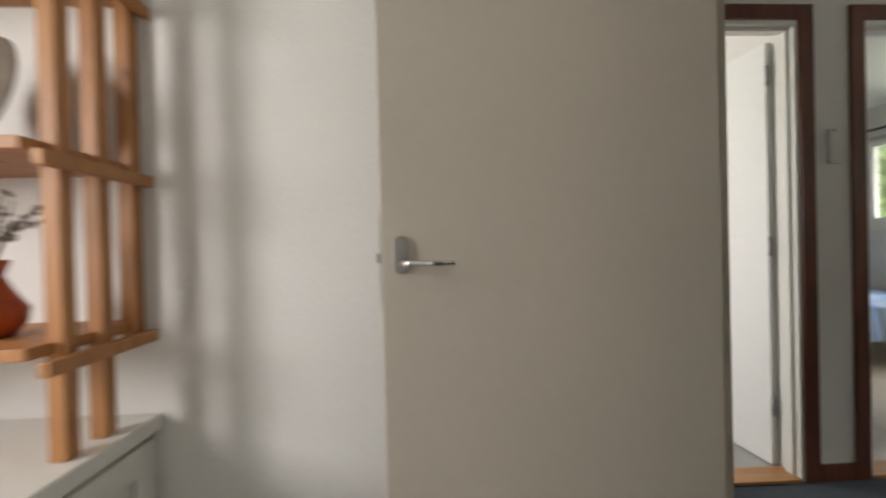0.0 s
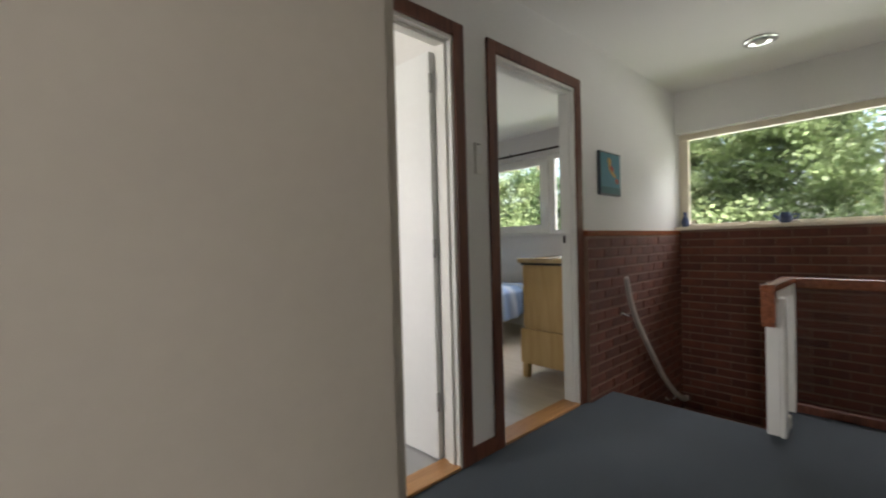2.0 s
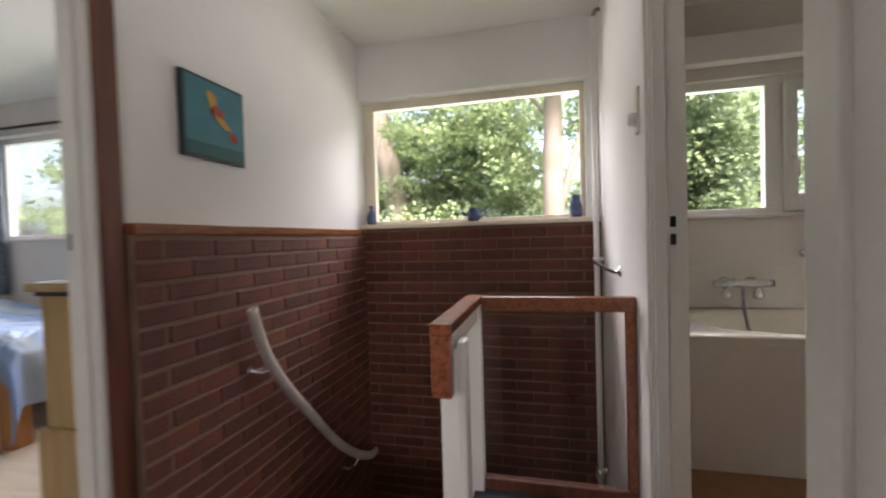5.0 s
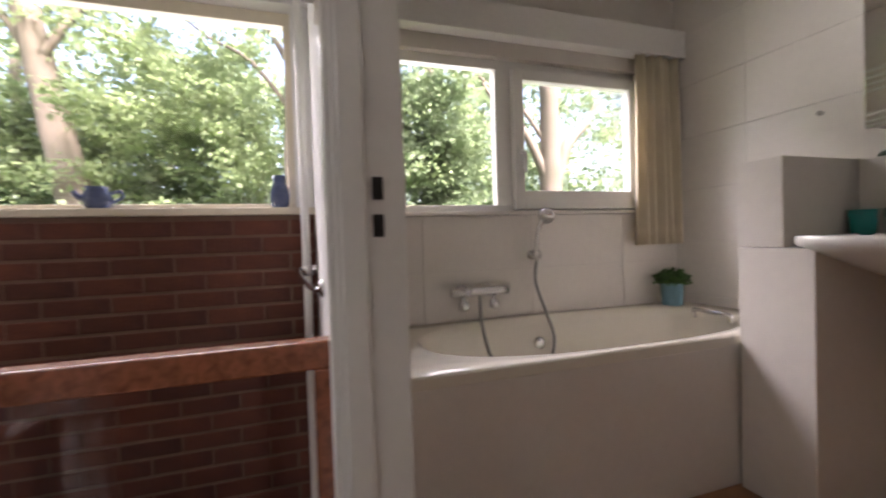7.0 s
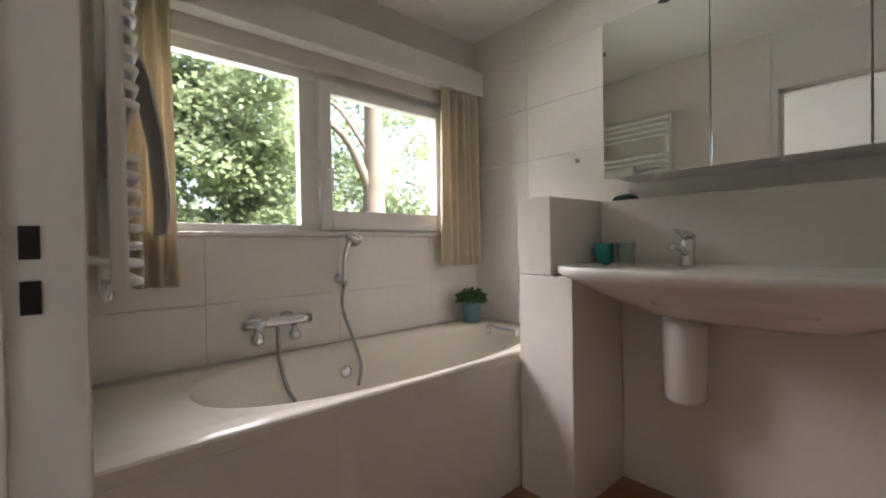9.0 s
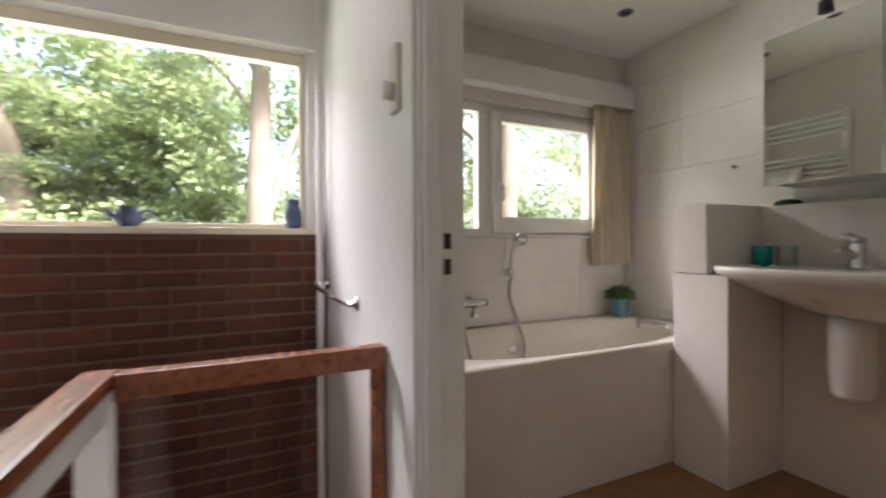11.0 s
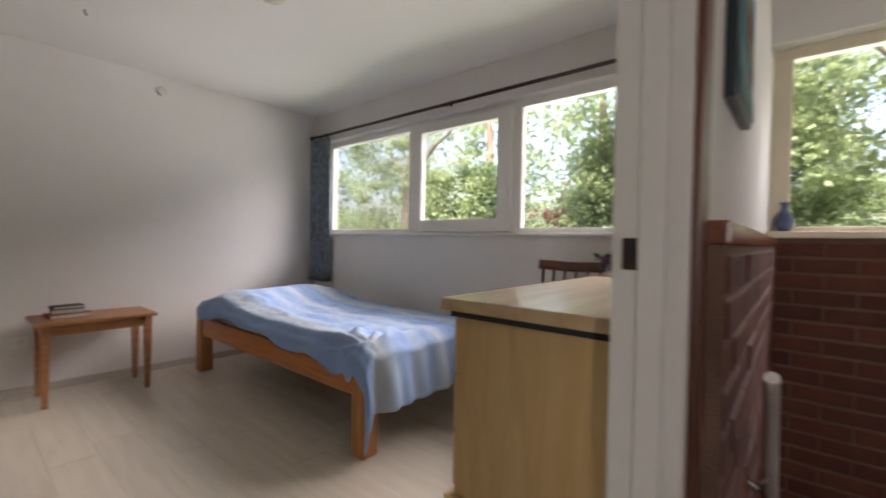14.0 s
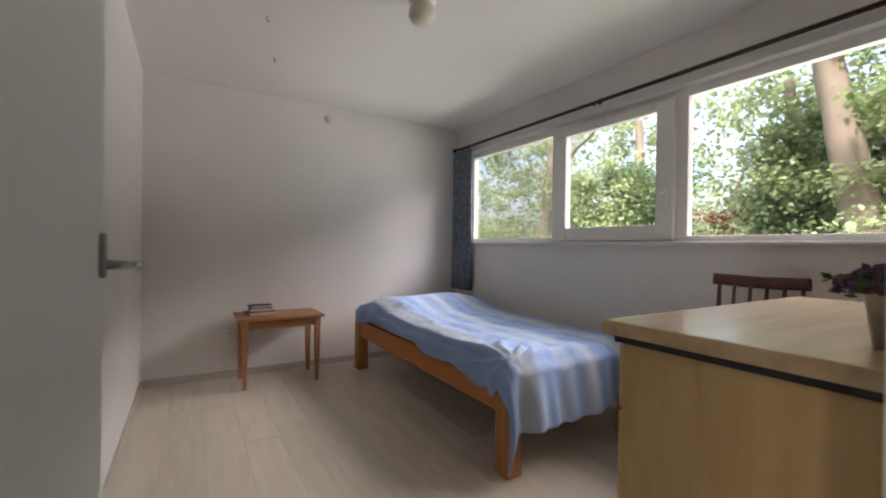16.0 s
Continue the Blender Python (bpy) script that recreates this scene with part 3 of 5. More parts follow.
# ---- windows ----
def window(name, y0, y1, z0, z1, x, material, panes, label):
    """A strip window: outer frame, posts, opening sashes and panes. panes: (y0, y1, sash, handle side)."""
    ob = tagged(new(name), label, "window", kind="structure")
    d = 0.055
    bm = bmesh.new()
    box(bm, x, y0, z1 - 0.055, x + d, y1, z1, 0.004)
    box(bm, x, y0, z0, x + d, y1, z0 + 0.04, 0.004)
    edges = [y0] + [y for a, b, *s in panes for y in (a, b)] + [y1]
    for a, b in zip(edges[0::2], edges[1::2]):
        if b - a > 0.005:
            box(bm, x, a, z0 + 0.04, x + d, b, z1 - 0.055, 0.004)
    part("window_frame", bm, material, ob)
    for a, b, s, *side in panes:
        if s:
            bm = bmesh.new()
            f, p0, p1 = s, z0 + 0.012, z1 - 0.048
            xs = x - 0.035
            box(bm, xs, a - 0.03, p0, xs + 0.06, a + f, p1, 0.005)
            box(bm, xs, b - f, p0, xs + 0.06, b + 0.03, p1, 0.005)
            box(bm, xs, a + f, p0, xs + 0.06, b - f, p0 + 0.1, 0.005)
            box(bm, xs, a + f, p1 - 0.06, xs + 0.06, b - f, p1, 0.005)
            sash = part("sash", bm, "white_frame", ob, "opening sash with a white frame")
            bm = bmesh.new()
            ly = a + 0.02 if side[0] < 0 else b - 0.01
            box(bm, xs - 0.012, ly - 0.012, p0 + 0.22, xs, ly + 0.012, p0 + 0.32, 0.003)
            tube(bm, [(xs - 0.012, ly, p0 + 0.3), (xs - 0.04, ly, p0 + 0.3), (xs - 0.045, ly, p0 + 0.28), (xs - 0.045, ly, p0 + 0.19)], 0.007, 8)
            part("window_handle", bm, "white_plastic", sash, "white lever handle")
            g0, g1, gz0, gz1 = a + f - 0.01, b - f + 0.01, p0 + 0.09, p1 - 0.05
            gx = xs + 0.03
        else:
            g0, g1, gz0, gz1, gx = a - 0.01, b + 0.01, z0 + 0.03, z1 - 0.045, x + 0.04
        bm = bmesh.new()
        box(bm, gx, g0, gz0, gx + 0.006, g1, gz1)
        pane = part("pane", bm, "glass", ob)
        pane.visible_shadow = False
    return ob


win = window("window_landing", C1 + 0.075, B0 - 0.005, 1.145, 2.02, 4.66, "cream", [(C1 + 0.105, 2.06, False)], "wide single-pane landing window with a cream frame")
one_box("window_sill", "cream", win, 4.535, C1, 1.13, 4.665, B0, 1.16, label="cream painted sill on top of the brick wall")
one_box("window_reveal", "plaster", win, 4.6, C1 + 0.002, 1.16, 4.73, C1 + 0.075, 2.02, bevel=0.002)
win = window("window_bedroom", 2.45, 5.96, 1.152, 2.1, 4.73, "white_frame", [(2.52, 3.53, False), (3.63, 4.56, 0.085, -1), (4.65, 5.78, False)], "long three-part bedroom window with an opening middle sash")
one_box("window_sill", "white_frame", win, 4.63, 2.4, 1.135, 4.735, 5.98, 1.155, label="thin white window sill")
win = window("window_bathroom", -1.27, 0.34, 1.14, 1.945, 4.7, "white_frame", [(-1.24, -0.49, 0.03, 1), (-0.37, 0.28, False)], "two-part bathroom window with an opening sash")
one_box("window_sill", "tile", win, 4.64, -1.27, 1.122, 4.705, 0.34, 1.143)

# ---- door frames, doors, thresholds ----
def door_frame(name, x0, x1, y0, y1, trim, lining, label, sides=(1, 1), z1=2.05, proud=0.014, tw=0.055, back=True):
    """Lining in the opening and an architrave on the landing side."""
    ob = tagged(new(name), label, "door frame", kind="structure")
    s = -1 if y0 == B0 else 1
    face = y0 if s < 0 else y1
    bm = bmesh.new()
    for a, b in ((x0, x0 + 0.028), (x1 - 0.028, x1)):
        box(bm, a, y0 - 0.003, 0, b, y1 + 0.003, z1 - 0.028, 0.003)
    box(bm, x0, y0 - 0.003, z1 - 0.028, x1, y1 + 0.003, z1, 0.003)
    mid = (y0 + y1) / 2 + (0.034 if s > 0 else 0.0)
    for a, b in ((x0 + 0.028, x0 + 0.042), (x1 - 0.042, x1 - 0.028)):
        box(bm, a, mid - 0.025, 0, b, mid + 0.012, z1 - 0.03, 0.003)
    box(bm, x0 + 0.028, mid - 0.025, z1 - 0.044, x1 - 0.028, mid + 0.012, z1 - 0.028, 0.003)
    part("door_lining", bm, lining, ob, "painted door lining with a rebate")
    f0, f1 = (face - proud, face + 0.001) if s < 0 else (face - 0.001, face + proud)
    for on, a, b in ((sides[0], x0 - tw, x0 + 0.012), (sides[1], x1 - 0.012, x1 + tw)):
        if on:
            one_box("architrave", trim, ob, a, f0, 0, b, f1, z1 + tw)
    one_box("architrave", trim, ob, x0 + 0.012, f0, z1 - 0.01, x1 - 0.012, f1, z1 + tw)
    return ob


fa = door_frame("door_frame_study", 0.94, 1.72, B0, B1, "mahogany", "paint", "study door frame with brown stained architrave")
fb = door_frame("door_frame_bedroom", 2.0, 2.8, B0, B1, "mahogany", "paint", "bedroom door frame with brown stained architrave")
fc = door_frame("door_frame_bathroom", 2.46, 3.335, C0, C1, "paint", "paint", "white painted bathroom door frame")
for f, x0, x1 in ((fa, 0.968, 1.692), (fb, 2.028, 2.772)):
    one_box("threshold", "oak", f, x0, B0 - 0.012, 0.0, x1, B1 + 0.012, 0.016, bevel=0.005, label="varnished oak threshold")
for zz in (1.068, 1.012):
    bm = bmesh.new()
    box(bm, 3.3035, 0.492, zz, 3.3075, 0.508, zz + 0.034)
    part("strike_slot", bm, "void", fc, "dark latch slot in the jamb")
bm = bmesh.new()
box(bm, 2.768, 2.192, 1.05, 2.7725, 2.226, 1.098, 0.001)
part("strike_plate", bm, "iron", fb, "small dark strike plate")
bm = bmesh.new()
box(bm, 2.766, 2.2, 1.062, 2.7695, 2.216, 1.088)
part("strike_slot", bm, "void", fb)
ff = tagged(new("door_frame_front_room"), "beige painted frame of the front room doorway", "door frame", kind="structure")
bm = bmesh.new()
box(bm, 0.722, 1.4, 0, 0.826, 1.428, 2.03, 0.003)
box(bm, 0.722, 0.518, 0, 0.838, 0.548, 2.03, 0.003)
box(bm, 0.722, 0.518, 2.03, 0.826, 1.428, 2.055, 0.003)
part("door_lining", bm, "leaf_door", ff)


def lever(bm, x, s, z, toward, length=0.1):
    """A door lever with an oval plate on the face y = 0 (s: which face)."""
    tube(bm, [(x, s * 0.0, z), (x, s * 0.045, z), (x + toward * 0.015, s * 0.055, z), (x + toward * length, s * 0.055, z - 0.002)], [0.009, 0.008, 0.0065, 0.005], 10)


def door(name, label, at, turn, width, material, height=2.0, lever_z=1.055, hinge=0.018):
    """A flush door leaf. Local x runs from the hinge to the lock edge, the leaf lies between y = -0.02 and 0.02."""
    ob = thing(name, label, "door", at, "", turn)
    one_box("leaf", material, ob, 0, -0.02, 0.012, width, 0.02, height, bevel=0.003)
    for s in (-1, 1):
        bm = bmesh.new()
        outline = [(0.017 * math.cos(a), 0.017 * math.sin(a) + (0.022 if math.sin(a) > 0 else -0.022)) for a in [2 * math.pi * (k + 0.5) / 28 for k in range(28)]]
        low = [bm.verts.new((width - 0.04 + px, s * 0.0201, lever_z + 0.016 + pz)) for px, pz in outline]
        mid = [bm.verts.new((v.co.x, s * 0.027, v.co.z)) for v in low]
        cap = [bm.verts.new((width - 0.04 + px * 0.88, s * 0.029, lever_z + 0.016 + pz * 0.94)) for px, pz in outline]
        for a, b in ((low, mid), (mid, cap)):
            for k in range(28):
                bm.faces.new((a[k], a[(k + 1) % 28], b[(k + 1) % 28], b[k]))
        bm.faces.new(cap)
        bm.faces.new(list(reversed(low)))
        plate = part("handle_plate", bm, "steel", ob, "rounded steel handle plate")
        bm = bmesh.new()
        lever(bm, width - 0.04, s, lever_z, -1)
        bmesh.ops.translate(bm, vec=(0, s * 0.022, 0), verts=bm.verts)
        part("lever", bm, "chrome", plate, "chrome lever handle")
    bm = bmesh.new()
    box(bm, width - 0.001, -0.009, lever_z - 0.1, width + 0.0015, 0.009, lever_z + 0.1, 0.0)
    box(bm, width, -0.005, lever_z + 0.0, width + 0.009, 0.005, lever_z + 0.02, 0.002)
    part("latch", bm, "steel", ob)
    for z in (0.25, 1.0, 1.8):
        bm = bmesh.new()
        lathe(bm, [(0.007, 0), (0.007, 0.09)], (-0.006, hinge, z), 10)
        part("hinge", bm, "steel", ob)
    return ob


door("door_front_room", "beige flush door standing open against the room", (0.772, 1.378, 0), 180 + 9.0, 0.83, "leaf_door", lever_z=1.052, hinge=-0.018)
door("door_study", "white flush door standing open into the study", (1.685, 2.262, 0), 93.5, 0.82, "white_door", lever_z=1.07)
door("door_bedroom", "pale grey flush door standing open in the bedroom", (2.0, 2.265, 0), 91.8, 0.79, "grey_door", lever_z=1.065)

# ---- stairs ----
stairs = thing("staircase", "dark wooden staircase going down from the landing", "stairs", (3.16, 1.2, 0))
for i in range(5):
    bm = bmesh.new()
    box(bm, i * 0.225 - 0.02, 0.0, -0.19 * (i + 1) - 0.04, (i + 1) * 0.225 + 0.01, 0.925, -0.19 * (i + 1), 0.008)
    part("tread", bm, "stair", stairs)
    one_box("riser", "stair", stairs, i * 0.225 - 0.012, 0.0, -0.19 * (i + 1) - 0.002, i * 0.225 + 0.008, 0.925, -0.19 * i - 0.04 if i else -0.001, bevel=0.002)
one_box("tread", "stair", stairs, 1.115, 0.0, -1.18, 1.43, 0.925, -1.14, bevel=0.006)
for i in range(5):
    one_box("tread", "stair", stairs, 0.46, -(i + 1) * 0.13, -1.33 - 0.19 * i, 1.43, -i * 0.13, -1.29 - 0.19 * i, bevel=0.006)
one_box("stringer", "stair", stairs, -0.01, -0.03, -1.3, 0.44, 0.0, -0.005, bevel=0.004)

# wooden cap over the brick wall of the stairs
structure("wall_cap", "rail_wood", [(2.862, 2.098, 1.09, 4.54, B0, 1.128)], "varnished wooden cap on the brick wainscot", "trim", 0.005)

# handrail on the brick wall
hr = thing("stair_handrail", "worn pale curved handrail bracketed to the brick wall", "handrail", (3.3, 2.06, 0))
bm = bmesh.new()
tube(bm, smooth_path([(0.02, 0, 0.79), (0.09, 0, 0.6), (0.22, 0, 0.41), (0.42, 0, 0.19), (0.68, 0, -0.08), (0.92, 0, -0.27), (1.12, 0, -0.38), (1.22, 0, -0.4)], 5), 0.026, 12, 0.6)
part("bar", bm, "handrail", hr)
for x, z in ((0.07, 0.54), (0.86, -0.3)):
    bm = bmesh.new()
    tube(bm, smooth_path([(x + 0.075, 0.0, z + 0.0), (x + 0.05, 0.01, z - 0.035), (x - 0.01, 0.025, z - 0.03), (x - 0.03, 0.05, z - 0.01)], 3), 0.009, 8)
    lathe(bm, [(0.024, -0.012), (0.024, 0.0), (0.018, 0.01), (0.008, 0.012)], (0, 0, 0), 16, m=pose(x - 0.03, 0.05, z - 0.01, 90))
    part("bracket", bm, "chrome", hr, "chrome handrail bracket")

# balustrade at the stairwell
bal = thing("balustrade", "varnished brown handrail with white posts and glass around the stairwell", "balustrade", (3.0, 1.19, 0))
one_box("handrail", "rail_wood", bal, 0.0, -0.032, 0.775, 0.61, 0.032, 0.81, bevel=0.004)
one_box("rail_end", "rail_wood", bal, -0.004, -0.03, 0.595, 0.04, 0.03, 0.7745, bevel=0.004)
one_box("sub_rail", "paint", bal, 0.042, -0.02, 0.71, 0.545, 0.02, 0.774, bevel=0.004)
one_box("post", "paint", bal, 0.1, -0.028, 0.002, 0.165, 0.03, 0.709, bevel=0.004)
one_box("post_cover", "paint", bal, 0.075, -0.056, 0.003, 0.15, -0.03, 0.74, bevel=0.01)
one_box("post", "paint", bal, 0.548, -0.03, -0.25, 0.6, 0.03, 0.772, bevel=0.004)
one_box("foot_block", "plastic", bal, 0.166, -0.05, 0.002, 0.28, 0.02, 0.075, bevel=0.008)
bm = bmesh.new()
box(bm, 0.558, -0.628, 0.75, 0.605, -0.033, 0.808, 0.004)
part("cross_rail", bm, "rail_wood", bal)
bm = bmesh.new()
box(bm, 0.562, -0.627, 0.05, 0.602, -0.592, 0.749, 0.004)
part("wall_post", bm, "rail_wood", bal)
bm = bmesh.new()
box(bm, 0.562, -0.627, 0.002, 0.602, -0.031, 0.049, 0.004)
part("bottom_rail", bm, "mahogany", bal)
bm = bmesh.new()
box(bm, 0.578, -0.591, 0.05, 0.586, -0.032, 0.75)
p = part("glass_panel", bm, "rail_glass", bal, "clear glass panel")
p.visible_shadow = False

# grab pole in the corner of the stairwell
gp = thing("grab_pole", "grey-white vertical pole with chrome brackets beside the stairs", "pole", (4.44, 0.602, 0))
bm = bmesh.new()
tube(bm, [(0, 0, -1.6), (0, 0, 2.3)], 0.016, 14)
part("pole", bm, "white_frame", gp)
for z in (0.9, -0.35):
    bm = bmesh.new()
    lathe(bm, [(0.025, -0.02), (0.027, -0.01), (0.027, 0.01), (0.025, 0.02)], (0, 0, z), 16)
    tube(bm, smooth_path([(0.03, 0.015, z + 0.005), (0.0, 0.035, z + 0.01), (-0.15, 0.03, z), (-0.4, -0.0, z - 0.02), (-0.52, -0.02, z - 0.025), (-0.55, -0.038, z - 0.02)], 4), 0.009, 10)
    lathe(bm, [(0.026, 0), (0.026, 0.006), (0.01, 0.014)], (0, 0, 0), 16, m=pose(-0.55, -0.042, z - 0.02, -90))
    lathe(bm, [(0.022, 0), (0.022, 0.006), (0.01, 0.05)], (0, 0, 0), 16, m=pose(0.0, -0.042, z + 0.004, -90))
    part("bracket", bm, "chrome", gp, "chrome curved bracket arm")
bm = bmesh.new()
tube(bm, [(0, 0, 2.3), (0, -0.02, 2.34), (0, -0.042, 2.34)], 0.012, 10)
part("top_fixing", bm, "steel", gp)


# ---- landing: small things ----
pic = thing("picture", "square teal painting with a yellow and red shape", "picture", (3.075, 2.14, 1.377))
one_box("frame", "frame_dark", pic, 0, -0.022, 0, 0.312, -0.001, 0.305, bevel=0.003)
one_box("canvas", "teal_paint", pic, 0.012, -0.0245, 0.012, 0.3, -0.0225, 0.293, bevel=0.0)
one_box("lower_band", "deep_teal", pic, 0.012, -0.0262, 0.012, 0.3, -0.0247, 0.058, bevel=0.0)


def blob(bm, cx, cz, rx, rz, y, tilt=0.0, seed=0, n=18):
    rnd = random.Random(seed)
    vs = []
    for i in range(n):
        a = 2 * math.pi * i / n
        k = 1 + rnd.uniform(-0.22, 0.22)
        px, pz = rx * k * math.cos(a), rz * k * math.sin(a)
        vs.append(bm.verts.new((cx + px * math.cos(tilt) - pz * math.sin(tilt), y, cz + px * math.sin(tilt) + pz * math.cos(tilt))))
    back = [bm.verts.new(v.co + Vector((0, 0.0012, 0))) for v in vs]
    bm.faces.new(vs)
    bm.faces.new(list(reversed(back)))
    for i in range(n):
        bm.faces.new((vs[i], back[i], back[(i + 1) % n], vs[(i + 1) % n]))


for args, mt, nm in (((0.14, 0.215, 0.022, 0.05, -0.0268, 0.3, 1), "yellow_paint", "yellow_shape"), ((0.175, 0.165, 0.055, 0.016, -0.0268, -0.55, 2), "yellow_paint", "yellow_shape"),
                     ((0.165, 0.19, 0.03, 0.018, -0.029, -0.6, 3), "red_paint", "red_shape"), ((0.245, 0.105, 0.022, 0.022, -0.0268, 0.2, 4), "red_paint", "orange_shape")):
    bm = bmesh.new()
    blob(bm, *args)
    part(nm, bm, mt, pic)

th = thing("thermostat", "small cream thermostat box between the two doors", "thermostat", (1.862, 2.14, 1.405))
one_box("case", "paint", th, -0.024, -0.018, 0, 0.028, -0.0005, 0.155, bevel=0.005)
one_box("dial", "white_plastic", th, -0.016, -0.023, 0.1, 0.016, -0.0185, 0.132, bevel=0.003)
one_box("slot", "black", th, -0.014, -0.0205, 0.142, 0.0, -0.0182, 0.148, bevel=0.0)
sw = thing("light_switch", "cream wall switch with a round knob", "switch", (3.452, C1, 1.40))
one_box("plate", "plastic", sw, -0.028, 0.0005, 0, 0.028, 0.016, 0.16, bevel=0.006)
bm = bmesh.new()
lathe(bm, [(0.022, 0), (0.022, 0.02), (0.017, 0.026), (0.0001, 0.026)], (0, 0, 0), 20, m=pose(0, 0.0165, 0.05, -90))
part("knob", bm, "white_plastic", sw)
sp = thing("ceiling_downlight", "round recessed chrome downlight in the ceiling, switched off", "lamp", (3.87, 1.36, H))
bm = bmesh.new()
lathe(bm, [(0.0001, -0.001), (0.06, -0.002), (0.078, -0.008), (0.095, -0.008), (0.098, 0.0), (0.0001, 0.0)], (0, 0, -0.001), 32)
part("reflector", bm, "chrome", sp)
bm = bmesh.new()
lathe(bm, [(0.0001, -0.03), (0.03, -0.022), (0.04, -0.004), (0.0001, -0.003)], (0, 0, 0), 20)
part("bulb", bm, "white_plastic", sp)


def pottery(name, label, at, profile, handle=None, spout=False):
    ob = thing(name, label, "vase" if not handle else "jug", at, "blue pottery on the sill")
    bm = bmesh.new()
    lathe(bm, profile, (0, 0, 0), 24)
    part("body", bm, "blue_glaze", ob)
    if handle:
        bm = bmesh.new()
        tube(bm, smooth_path(handle, 5), 0.006, 8)
        part("handle", bm, "blue_glaze", ob)
    if spout:
        bm = bmesh.new()
        tube(bm, smooth_path([(0, 0.03, 0.035), (0, 0.06, 0.05), (0, 0.075, 0.07)], 4), [0.014] + [0.012] * 3 + [0.011] * 3 + [0.009, 0.008], 10)
        part("spout", bm, "blue_glaze", ob)


ZS = 1.1605
pottery("vase", "small dark blue glazed vase on the window sill", (4.61, 2.075, ZS), [(0.024, 0), (0.034, 0.02), (0.036, 0.05), (0.026, 0.08), (0.014, 0.1), (0.014, 0.12), (0.02, 0.135), (0.015, 0.135), (0.01, 0.12)])
pottery("jug", "squat dark blue jug with handle and spout", (4.61, 1.35, ZS), [(0.03, 0), (0.045, 0.015), (0.05, 0.035), (0.042, 0.06), (0.034, 0.075), (0.037, 0.086), (0.03, 0.086), (0.025, 0.07)],
        [(0, -0.04, 0.06), (0, -0.075, 0.07), (0, -0.08, 0.045), (0, -0.045, 0.025)], True)
pottery("vase", "ribbed cobalt blue pitcher on the window sill", (4.61, 0.7, ZS), [(0.03, 0), (0.038, 0.02), (0.04, 0.06), (0.032, 0.095), (0.026, 0.11), (0.03, 0.14), (0.025, 0.14), (0.02, 0.11)])

# ---- bedroom ----
bed = thing("bed", "single bed with an orange pine frame", "bed", (3.42, 3.63, 0))
for x in (0, 0.93):
    for y, top in ((0, 0.44), (2.04, 0.52)):
        one_box("leg", "pine_up", bed, x, y, 0.001, x + 0.095, y + 0.095, top, bevel=0.006)
for x in (0.012, 0.983):
    one_box("side_rail", "pine", bed, x, 0.0955, 0.3, x + 0.03, 2.0395, 0.44, bevel=0.004)
for y in (0.02, 2.06):
    one_box("end_rail", "pine", bed, 0.0955, y, 0.3, 0.9295, y + 0.03, 0.44 if y < 1 else 0.5, bevel=0.004)
bm = bmesh.new()
box(bm, 0.045, 0.05, 0.33, 0.98, 2.055, 0.49, 0.05)
part("mattress", bm, "mattress", bed)

# bedspread: a sheet draped over the mattress and pillow
spread_ob = thing("bedspread", "light blue striped cotton bedspread draped over the bed", "bedspread", (3.42, 3.63, 0))
bm = bmesh.new()
NX, NY = 110, 170
grid = []
for j in range(NY + 1):
    v = -0.33 + 2.41 * j / NY
    row = []
    for i in range(NX + 1):
        u = -0.13 + 1.31 * i / NX
        yy = max(v, 0.02)
        pil = math.exp(-((yy - 1.7) / 0.3) ** 2)
        top = 0.563 + 0.115 * pil * math.exp(-((u - 0.5) / 0.56) ** 4) + 0.008 * math.sin(u * 17 + yy * 5) * math.sin(yy * 7)
        # creases that fan out from the foot corner, and a ruffle along the long edge
        reach = math.hypot(u - 0.05, yy - 0.02)
        turn = math.atan2(yy - 0.02, u - 0.05 + 1e-4)
        top += 0.02 * math.exp(-((reach - 0.22) / 0.22) ** 2) * math.sin(turn * 13 + 2.5 * noise.noise((u * 4, yy * 4, 1.0)))
        top += 0.012 * math.exp(-((u - 0.17 - 0.03 * math.sin(yy * 6)) / 0.05) ** 2) * (1 + noise.noise((u * 9, yy * 22, 7.0)))
        x, y, z = u, v, top
        if u < 0.03:
            over = (0.03 - u) * (0.72 + 0.22 * math.sin(yy * 3.1 + 1.0) + 0.1 * math.sin(yy * 11))
            x = 0.03 - 0.05 * min(1, over / 0.05) - 0.012 * math.sin(yy * 14 + 3 * math.sin(yy * 3)) * min(1, over / 0.08)
            z = top - over
        if u > 1.0:
            over = u - 1.0
            x = 1.0 + 0.05 * min(1, over / 0.05)
            z = top - over
        if v < 0.04:
            d = 0.04 - v
            wave = 0.024 * math.sin(u * 21 + 1.3 * math.sin(u * 8)) + 0.009 * math.sin(u * 47 + v * 6)
            y = 0.04 - 0.07 * min(1, d / 0.06) - 0.07 * d + wave * min(1, d / 0.22) * (0.55 + 0.45 * math.cos(u * 2.2))
            z -= d * (0.82 + 0.1 * math.sin(u * 4 + 0.5))
            if u < 0.14:
                z -= 0.04 * (0.14 - u) / 0.27 * min(1, d / 0.25)
                x += 0.05 * math.sin(d * 9) * (0.14 - u)
        z += 0.01 * noise.noise((u * 8, v * 7, 2.0)) + 0.016 * noise.noise((u * 3, v * 3, 5.0)) + 0.005 * noise.noise((u * 24, v * 18, 3.0))
        row.append(bm.verts.new((x, y, z)))
    grid.append(row)
for j in range(NY):
    for i in range(NX):
        f = bm.faces.new((grid[j][i], grid[j][i + 1], grid[j + 1][i + 1], grid[j + 1][i]))
        f.smooth = True
